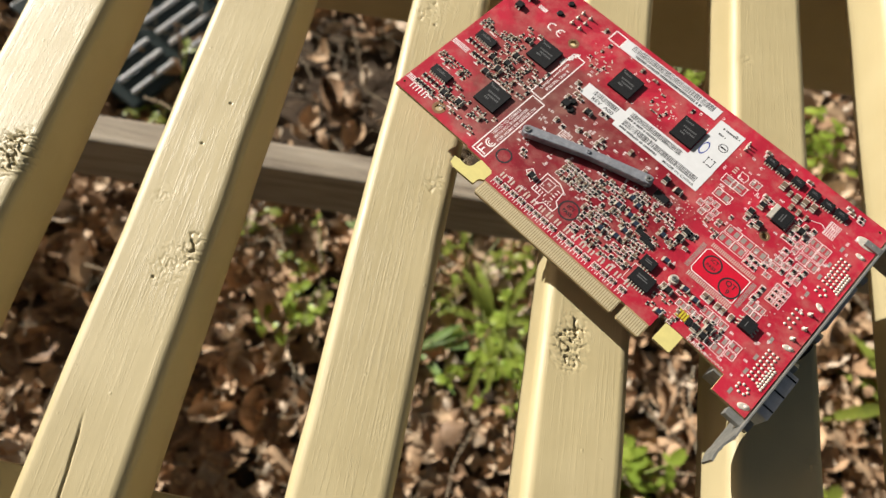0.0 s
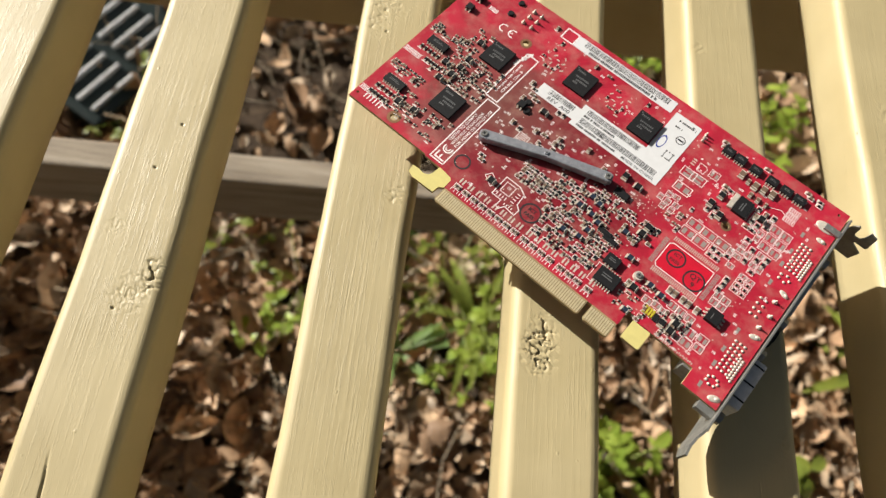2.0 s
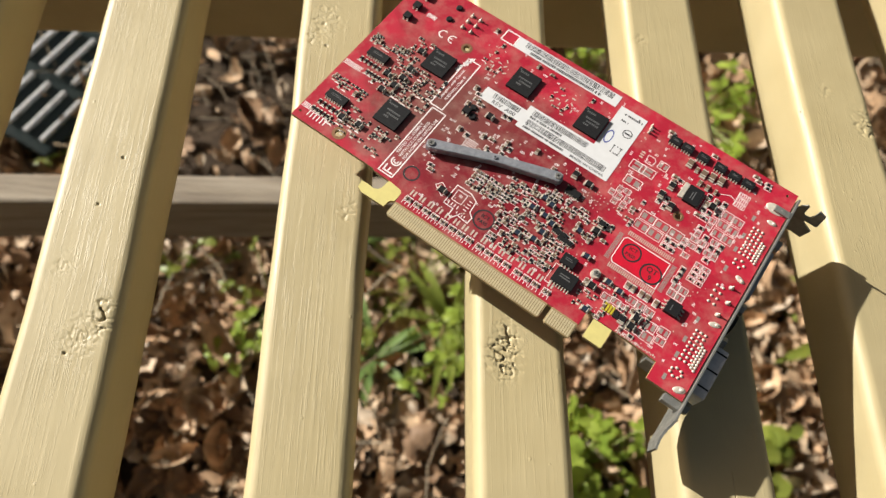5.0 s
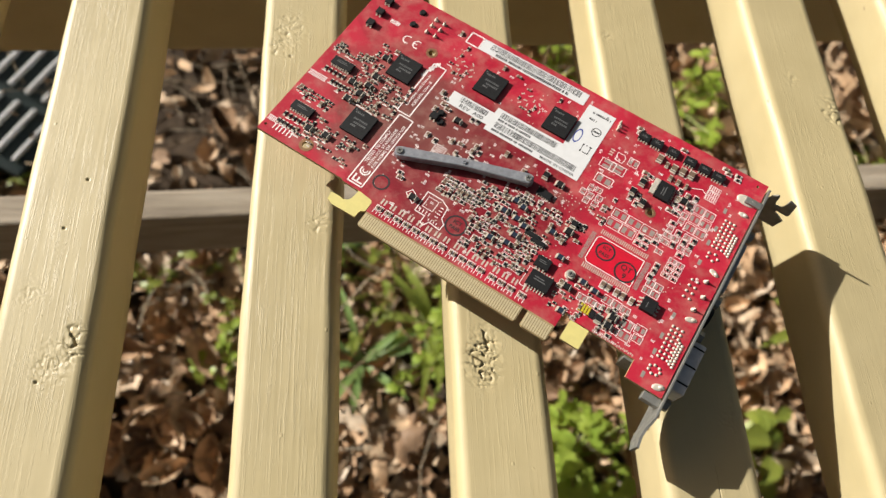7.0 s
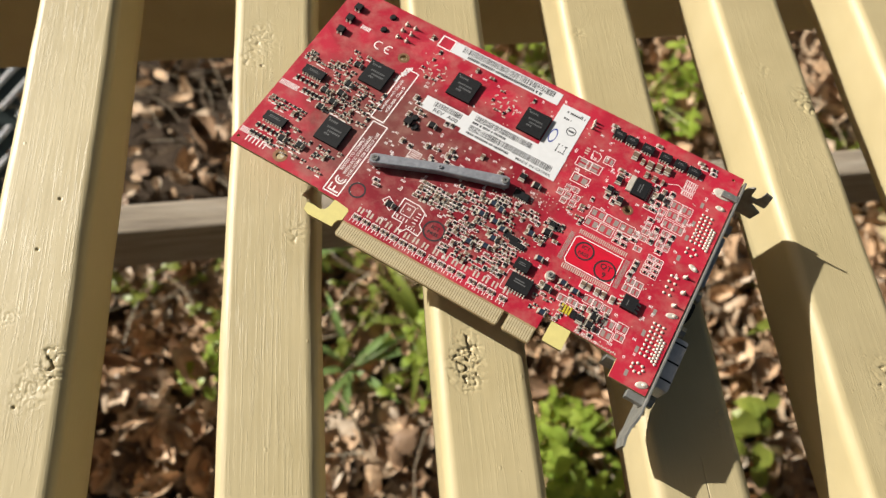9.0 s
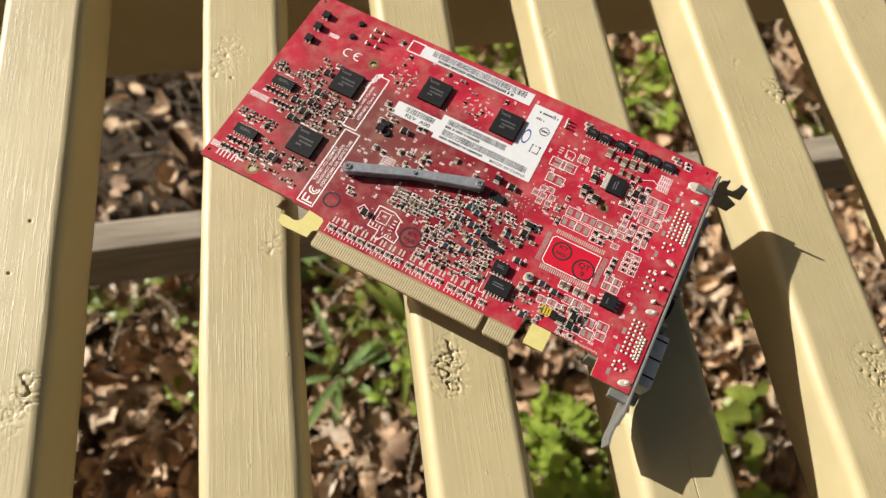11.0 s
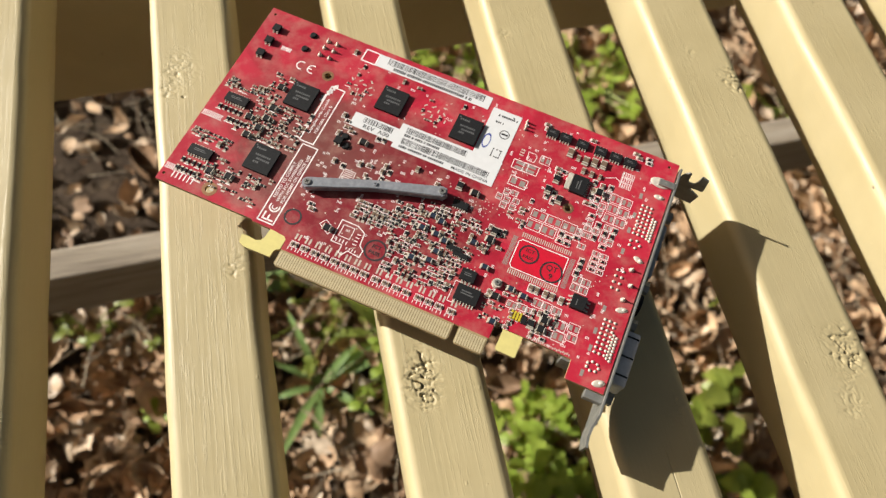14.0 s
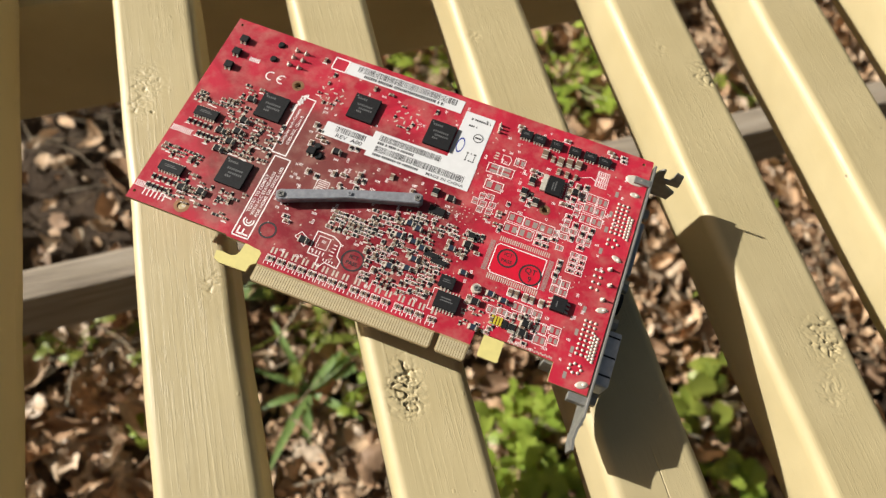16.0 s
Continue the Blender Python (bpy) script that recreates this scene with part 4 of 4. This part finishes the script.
def prints():
    """White outlines, rows of tiny marks and frames printed on the mask."""
    r = random.Random(21)
    silk.ring(44.8, 57.3, 51.6, 94.8, 0.55)
    silk.ring(42.6, 27.0, 48.8, 56.0, 0.55)
    silk.ring(47.6, 2.6, 54.0, 8.8, 0.6)
    silk.path([(142.4, 59.6), (161.5, 59.6), (161.5, 72.5), (142.4, 72.5), (141.2, 71.2), (141.2, 60.8)], 0.36)
    # the odd-shaped empty site beside the contacts
    silk.path([(74.8, 81.4), (81.6, 81.4), (85.2, 83.2), (85.8, 88.6), (87.8, 90.2), (87.6, 93.2), (82.4, 92.6), (81.0, 95.0), (79.4, 94.4), (79.4, 91.2), (74.8, 91.2)], 0.42)
    silk.ring(76.4, 83.0, 81.0, 88.0, 0.3)
    for k in range(4):
        silk.line(76.4 + k * 1.4, 89.2, 76.4 + k * 1.4, 90.4, 0.4)
        silk.line(83.0, 84.6 + k * 1.5, 84.2, 84.6 + k * 1.5, 0.4)
        silk.line(81.6 + k * 1.2, 91.4, 81.6 + k * 1.2, 92.0, 0.4)
    silk.ring(65.4, 60.6, 70.4, 65.8, 0.3)
    for k in range(5):
        silk.line(66.2, 61.4 + k * 0.9, 69.6, 61.4 + k * 0.9, 0.3)
    for v0 in (59.6, 87.6):
        silk.line(0.4, v0, 9.4, v0, 0.25)
        silk.line(0.4, v0 + 2.2, 9.4, v0 + 2.2, 0.25)
        for k in range(11):
            silk.line(0.9 + k * 0.8, v0 + 0.5, 0.9 + k * 0.8, v0 + 1.7, 0.42)
    for k in range(6):
        silk.line(5.4 + k * 1.7, 90.0, 5.4 + k * 1.7, 92.4, 0.5)
        silk.line(14 + k * 0.8, 17.2, 14 + k * 0.8, 18.8, 0.5)
    silk.line(163.0, 19.4, 167.6, 17.2, 0.25)
    silk.line(167.6, 17.2, 169.6, 18.2, 0.25)
    for v0 in (13.4, 16.0, 18.6):   # blocks of tiny marks right of the brown capacitors
        for k in range(5):
            silk.line(170.2 + k * 0.9, v0, 170.2 + k * 0.9, v0 + 1.5, 0.35)
        silk.ring(169.8, v0 - 0.3, 174.6, v0 + 1.9, 0.2)
    for u, v in used:
        if u < 50 and r.random() < 0.35:
            silk.line(u - 1.0, v + 1.5, u + 1.0, v + 1.5, 0.35)
    for _ in range(300):  # unreadable reference marks
        u, v = r.uniform(52, 182), r.uniform(3, 96)
        if not any(p < u < s and q < v < t for p, q, s, t in solid) and all(abs(u - p) > 1.6 or abs(v - q) > 1.3 for p, q in used):
            n, flat = r.choice((2, 3, 3, 4)), r.random() < 0.5
            for k in range(n):
                if flat:
                    silk.line(u + k * 0.55, v, u + k * 0.55, v + 0.8, 0.26)
                else:
                    silk.line(u, v + k * 0.55, u + 0.8, v + k * 0.55, 0.26)
    # a ragged scrape of white paint over a corner of the class frame
    for k in range(14):
        silk.box(41.6 + 0.22 * k + r.uniform(-0.5, 0.5), 34.4 - 0.66 * k + r.uniform(-0.4, 0.4), r.uniform(0.8, 2.2), r.uniform(0.5, 1.4), 0.02, 0.06, r.uniform(40, 90))


prints()
part("silkscreen", silk.mesh("silkscreen", SILK), None, card, "white printed outlines and marks")


def lettering(text, u, v, size, turn, mat, parent=None, h=0.05, squeeze=1.0):
    cu = bpy.data.curves.new("lettering", "FONT")
    cu.body, cu.size, cu.align_x, cu.align_y, cu.space_character = text, size * MM, "CENTER", "CENTER", 1.05
    cu.extrude, cu.offset = 0.012 * MM, size * 0.012 * MM
    tmp = bpy.data.objects.new("lettering", cu)
    me = bpy.data.meshes.new_from_object(tmp)
    bpy.data.objects.remove(tmp)
    me.transform(Matrix.Diagonal((squeeze, 1, 1, 1)))
    me.materials.clear()
    me.materials.append(mat)
    return part("lettering", me, mat, parent or card, m=at(u, v, turn, h))


lettering("TESTED TO COMPLY", 46.3, 75.2, 1.75, 90, SILK, squeeze=1.05)
lettering("WITH FCC STANDARDS", 48.2, 74.6, 1.75, 90, SILK, squeeze=1.05)
lettering("FOR HOME OR OFFICE USE", 50.1, 73.2, 1.75, 90, SILK, squeeze=1.08)
lettering("Complies with Canada", 44.5, 42.5, 1.7, 90, SILK, squeeze=1.15)
lettering("ICES-003, Class B", 46.9, 43.4, 1.7, 90, SILK, squeeze=1.15)


def arc(bm, u, v, r, a0, a1, w, steps=14, z=0.05):
    for k in range(steps):
        a, b = a0 + (a1 - a0) * k / steps, a0 + (a1 - a0) * (k + 1) / steps
        bm.faces.new([bm.verts.new(((u + s * math.cos(t)) * MM, -(v + s * math.sin(t)) * MM, z * MM)) for t, s in ((b, r - w / 2), (b, r + w / 2), (a, r + w / 2), (a, r - w / 2))])


bm = bmesh.new()
arc(bm, 25.9, 22.8, 2.0, radians(65), radians(295), 0.55)
arc(bm, 31.0, 22.8, 2.0, radians(65), radians(295), 0.55)
add_box(bm, 29.1 * MM, -23.05 * MM, 0.04 * MM, 30.9 * MM, -22.55 * MM, 0.06 * MM)
part("approval_mark", bm, SILK, card, "white approval mark")
bm = bmesh.new()
# the emission mark in the tested frame
arc(bm, 48.5, 87.6, 2.0, radians(-30), radians(210), 0.6)
arc(bm, 48.5, 87.6, 0.95, radians(-30), radians(210), 0.45)
add_box(bm, 46.0 * MM, -93.9 * MM, 0.04 * MM, 50.8 * MM, -93.2 * MM, 0.06 * MM)
add_box(bm, 46.0 * MM, -93.6 * MM, 0.04 * MM, 46.7 * MM, -90.4 * MM, 0.06 * MM)
add_box(bm, 48.0 * MM, -93.6 * MM, 0.04 * MM, 48.7 * MM, -91.2 * MM, 0.06 * MM)
part("approval_mark", bm, SILK, card, "white approval mark")

for u, v, r in ((146.8, 64.6, 3.7), (157.2, 68.0, 4.2), (92.0, 87.9, 4.2), (56.8, 88.4, 3.2)):
    bm = bmesh.new()
    arc(bm, u, v, r, 0, 2 * math.pi, 0.7, 22, 0.075)
    part("inspection_stamp", bm, INK, card, "round black ink stamp")
for s, u, v, z in (("QT", 157.0, 66.6, 3.2), ("9", 157.4, 69.9, 3.0), ("ICT", 146.8, 63.2, 2.2), ("PASS", 146.8, 66.0, 2.0), ("ICT", 92.0, 86.6, 2.3), ("PASS", 92.0, 89.2, 2.1)):
    lettering(s, u, v, z, 0, INK, h=0.085)
part("red_field", add_box(bmesh.new(), 141.6 * MM, -72.1 * MM, 0, 161.1 * MM, -60.0 * MM, 0.03 * MM), STICKER, card, "plain red field inside the empty chip outline")


def label_sheet(name, u0, v0, u1, v1, codes, label, extra=(), seed=1):
    """A white paper label with bar codes: rows of (u0, v0, u1, v1) bars."""
    top = part(name, add_box(bmesh.new(), u0 * MM, -v1 * MM, 0.03 * MM, u1 * MM, -v0 * MM, 0.13 * MM), PAPER, card, label)
    bm = bmesh.new()
    r = random.Random(seed)
    for a, b, c, d in codes:
        u = a
        while u < c:
            w = r.choice((0.16, 0.16, 0.3, 0.42))
            add_box(bm, u * MM, -d * MM, 0.13 * MM, (u + w) * MM, -b * MM, 0.142 * MM)
            u += w + r.choice((0.16, 0.2, 0.34))
    for a, b, c, d in extra:   # lines of print too small to read
        u = a
        while u < c:
            w = r.uniform(0.5, 0.8)
            add_box(bm, u * MM, -d * MM, 0.13 * MM, min(u + w, c) * MM, -b * MM, 0.14 * MM)
            u += w + (0.22 if r.random() < 0.85 else 0.8)
    part("bar_code", bm, INK, top, "black bar code and small print")
    return top


label_sheet("serial_label", 54.4, 2.5, 107.2, 9.0, [(58.8, 3.0, 104.0, 6.2)], "long white bar-code label", [(62.5, 6.7, 99.0, 8.2)], 2)
rev = label_sheet("revision_label", 57.5, 34.0, 77.6, 40.9, [(62.2, 34.8, 75.5, 37.5)], "white revision label with bar code", seed=3)
lettering("REV  A00", 69.0, 39.2, 2.6, 0, INK, rev, 0.15, 1.1)
made = label_sheet("part_label", 77.6, 30.7, 122.4, 43.2, [(80.5, 31.8, 107.5, 34.6), (80.5, 37.2, 119.0, 40.2)], "white part label with two bar codes", [(80.5, 35.2, 97.0, 36.4), (80.5, 40.9, 101.0, 42.0)], 4)
lettering("MADE IN CHINA", 112.0, 41.7, 1.9, 0, INK, made, 0.15, 1.1)
marks = label_sheet("approval_label", 109.2, 6.6, 122.2, 30.9, [], "white approval label beside a memory chip", [(118.8, 8.2, 119.8, 8.9), (112.5, 9.0, 121.0, 10.0), (112.5, 12.5, 116.0, 13.4), (116.2, 25.6, 120.4, 26.2), (116.2, 29.2, 120.4, 29.8)], 5)
bm = bmesh.new()
arc(bm, 118.3, 17.8, 2.0, 0, 2 * math.pi, 0.4, 20, 0.15)
add_box(bm, 116.9 * MM, -18.2 * MM, 0.145 * MM, 119.7 * MM, -17.4 * MM, 0.155 * MM)
for a in (0, 1):
    add_box(bm, (116.4 + a * 3.4) * MM, -29.8 * MM, 0.145 * MM, (116.7 + a * 3.4) * MM, -25.6 * MM, 0.155 * MM)
part("safety_mark", bm, INK, marks, "black safety marks")
bm = bmesh.new()
arc(bm, 0, 0, 2.0, 0, 2 * math.pi, 0.5, 22, 0.15)
bm.transform(Matrix.Translation((112.4 * MM, -23.5 * MM, 0)) @ Matrix.Diagonal((0.75, 1.7, 1, 1)))
part("oval_mark", bm, BLUEINK, marks, "blue oval mark")

# ---- spring bar over the processor, with its screws ----


def spring_bar():
    bm = bmesh.new()
    pts = [(-28.6, 0), (-27, 0), (-1.5, 1.0), (1.5, 1.0), (27, 0), (28.6, 0)]
    ring = []
    for (x, y), w in zip(pts, (1.4, 2.3, 1.9, 1.9, 2.3, 1.4)):
        ring.append([bm.verts.new((x * MM, (y + s * w) * MM, z * MM)) for s, z in ((-1, -1.9), (1, -1.9), (1, 1.5), (-1, 1.5))])
    for a, b in zip(ring, ring[1:]):
        for k in range(4):
            bm.faces.new((a[k], a[(k + 1) % 4], b[(k + 1) % 4], b[k]))
    bm.faces.new(reversed(ring[0]))
    bm.faces.new(ring[-1])
    bmesh.ops.recalc_face_normals(bm, faces=bm.faces)
    bmesh.ops.bevel(bm, geom=list(bm.edges), offset=0.25 * MM, segments=2, affect="EDGES")
    return bm


bar = part("spring_bar", spring_bar(), DARKSTEEL, card, "grey metal spring bar with screws", at(81.0, 64.7, 20.4, 2.6))


def screw(parent, m, r=1.5, mat=STEEL):
    bm = add_rod(bmesh.new(), (0, 0, -3.5 * MM), (0, 0, 0), r * 0.55 * MM, 10)
    add_rod(bm, (0, 0, 0), (0, 0, 0.55 * MM), r * MM, 16, r * 0.9 * MM)
    for a, b in ((0.9, 0.2), (0.2, 0.9)):
        add_box(bm, -a * r * 0.6 * MM, -b * r * 0.6 * MM, 0.5 * MM, a * r * 0.6 * MM, b * r * 0.6 * MM, 0.57 * MM, 1)
    part("screw", mesh_of("screw", bm, (mat, BLACK)), None, parent, "small cross-head screw", m)


for x, y in ((-26.6, 0), (26.6, 0)):
    screw(bar, pose(x * MM, y * MM, 1.5 * MM, 0, 0, 30))
screw(bar, pose(0, 1.0 * MM, 1.5 * MM, 0, 0, 10), 0.9, DARKSTEEL)
standoff = part("standoff", add_rod(bmesh.new(), (0, 0, 0), (0, 0, 1.5 * MM), 2.1 * MM, 18, 1.9 * MM), SOLDER, card, "round nickel standoff", at(139.8, 81.2))
screw(standoff, pose(0, 0, 1.5 * MM), 1.2)
bm = bmesh.new()
for k in range(4):
    add_box(bm, (-2.2 + k * 1.15) * MM, -1.7 * MM, 0, (-1.4 + k * 1.15) * MM, 1.7 * MM, 0.8 * MM)
part("resistor_array", bm, YELLOW, card, "yellow resistor array", at(151.0, 90.2))
for u in (154.4, 156.8):
    part("resistor_array", add_box(bmesh.new(), -0.9 * MM, -1.6 * MM, 0, 0.9 * MM, 1.6 * MM, 0.8 * MM, bevel=0.1 * MM), BLACK, card, "black resistor array", at(u, 90.6))

# ---- underside: cooler, capacitors and sockets, bracket ----
bm = add_box(bmesh.new(), 52 * MM, -84 * MM, -5.2 * MM, 112 * MM, -42 * MM, -1.7 * MM, bevel=0.8 * MM)
for k in range(14):
    add_box(bm, (53 + k * 4.3) * MM, -83 * MM, -19.6 * MM, (54 + k * 4.3) * MM, -43 * MM, -5.2 * MM)
part("cooler", bm, STEEL, card, "metal cooler under the board")
for u, v, w, d in ((174, 10, 14, 14), (172, 24, 18, 28), (172, 60, 16, 15), (172, 76, 18, 22)):
    part("socket", add_box(bmesh.new(), u * MM, -(v + d) * MM, -12.5 * MM, (u + w - 1) * MM, -v * MM, -1.7 * MM, bevel=0.4 * MM), STEEL, card, "metal-shelled socket under the board")


def bracket():
    """The slot bracket: a long plate across the end, a notched flange at its top and a bent tongue at its foot."""
    top = part("bracket", add_box(bmesh.new(), 191.0 * MM, -113.0 * MM, -17.0 * MM, 191.9 * MM, -2.2 * MM, 1.3 * MM, bevel=0.2 * MM), STEEL, card, "bare steel slot bracket")
    cu = [(0, 0.5), (1.5, -5.8), (2.5, -1.4), (4.3, 1.0), (5.2, 0.4), (5.6, -4.4), (6.4, -5.6), (8.4, -5.4), (9.2, -3.4), (9.5, 1.4), (12.7, 0.2), (13.4, -7.0), (13.0, -8.3), (8.3, -8.3), (8.1, -9.6), (13.2, -12.8), (12.2, -19.4), (0, -18.6)]
    bm = bmesh.new()
    a = [bm.verts.new(((191.0 + x) * MM, -2.6 * MM, z * MM)) for x, z in cu]
    b = [bm.verts.new(((191.0 + x) * MM, -1.8 * MM, z * MM)) for x, z in cu]
    bm.faces.new(a)
    bm.faces.new(list(reversed(b)))
    for k in range(len(cu)):
        bm.faces.new((a[k], b[k], b[(k + 1) % len(cu)], a[(k + 1) % len(cu)]))
    bmesh.ops.recalc_face_normals(bm, faces=bm.faces)
    bmesh.ops.triangulate(bm, faces=bm.faces)
    part("flange", bm, STEEL, top, "notched steel flange")
    bm = bmesh.new()
    ring = []
    for v, u, z0, z1 in ((112.8, 191.0, -17.0, 1.3), (114.5, 190.9, -16.2, -0.2), (117, 190.4, -15.0, -2.0), (120.5, 190.2, -13.4, -2.2), (124.2, 190.8, -11.6, -2.4)):
        ring.append([bm.verts.new((x * MM, -v * MM, z * MM)) for x, z in ((u, z0), (u + 0.9, z0), (u + 0.9, z1), (u, z1))])
    for p, q in zip(ring, ring[1:]):
        for k in range(4):
            bm.faces.new((p[k], p[(k + 1) % 4], q[(k + 1) % 4], q[k]))
    bm.faces.new(ring[-1])
    bm.faces.new(reversed(ring[0]))
    bmesh.ops.recalc_face_normals(bm, faces=bm.faces)
    part("tongue", bm, STEEL, top, "bent steel tongue")
    bm = add_box(bmesh.new(), 184.0 * MM, -108.0 * MM, -4.4 * MM, 191.0 * MM, -104.9 * MM, -0.9 * MM, bevel=0.3 * MM)
    part("mounting_ear", bm, STEEL, top, "small steel mounting ear")
    for v0, v1, n in ((76.5, 98.5, 1), (25.5, 50.5, 1)):
        bm = add_box(bmesh.new(), 191.9 * MM, -v1 * MM, -14.6 * MM, (197.6 if v0 > 60 else 195.0) * MM, -v0 * MM, (-2.6 if v0 > 60 else -6.5) * MM, bevel=1.0 * MM)
        sh = part("socket_shell", bm, PLUG if v0 > 60 else DARKSTEEL, top, "blue-grey metal monitor socket" if v0 > 60 else "grey metal monitor socket")
        for y in (79.0, 87.0, 94.5) if v0 > 60 else ():
            part("shell_slot", add_box(bmesh.new(), 192.3 * MM, -(y + 0.35) * MM, -2.9 * MM, 197.2 * MM, -(y - 0.35) * MM, -2.5 * MM), BLACK, sh, "dark slot in the shell")
        for v in (v0 - 4.5, v1 + 4.5):
            part("hex_post", add_rod(bmesh.new(), (191.9 * MM, -v * MM, -8.0 * MM), (195.4 * MM, -v * MM, -8.0 * MM), 2.6 * MM, 6), STEEL, top, "hexagonal screw post")
    part("video_socket", add_rod(bmesh.new(), (191.9 * MM, -63 * MM, -8.4 * MM), (194.4 * MM, -63 * MM, -8.4 * MM), 4.4 * MM, 18), BLACK, top, "round black video socket")


bracket()
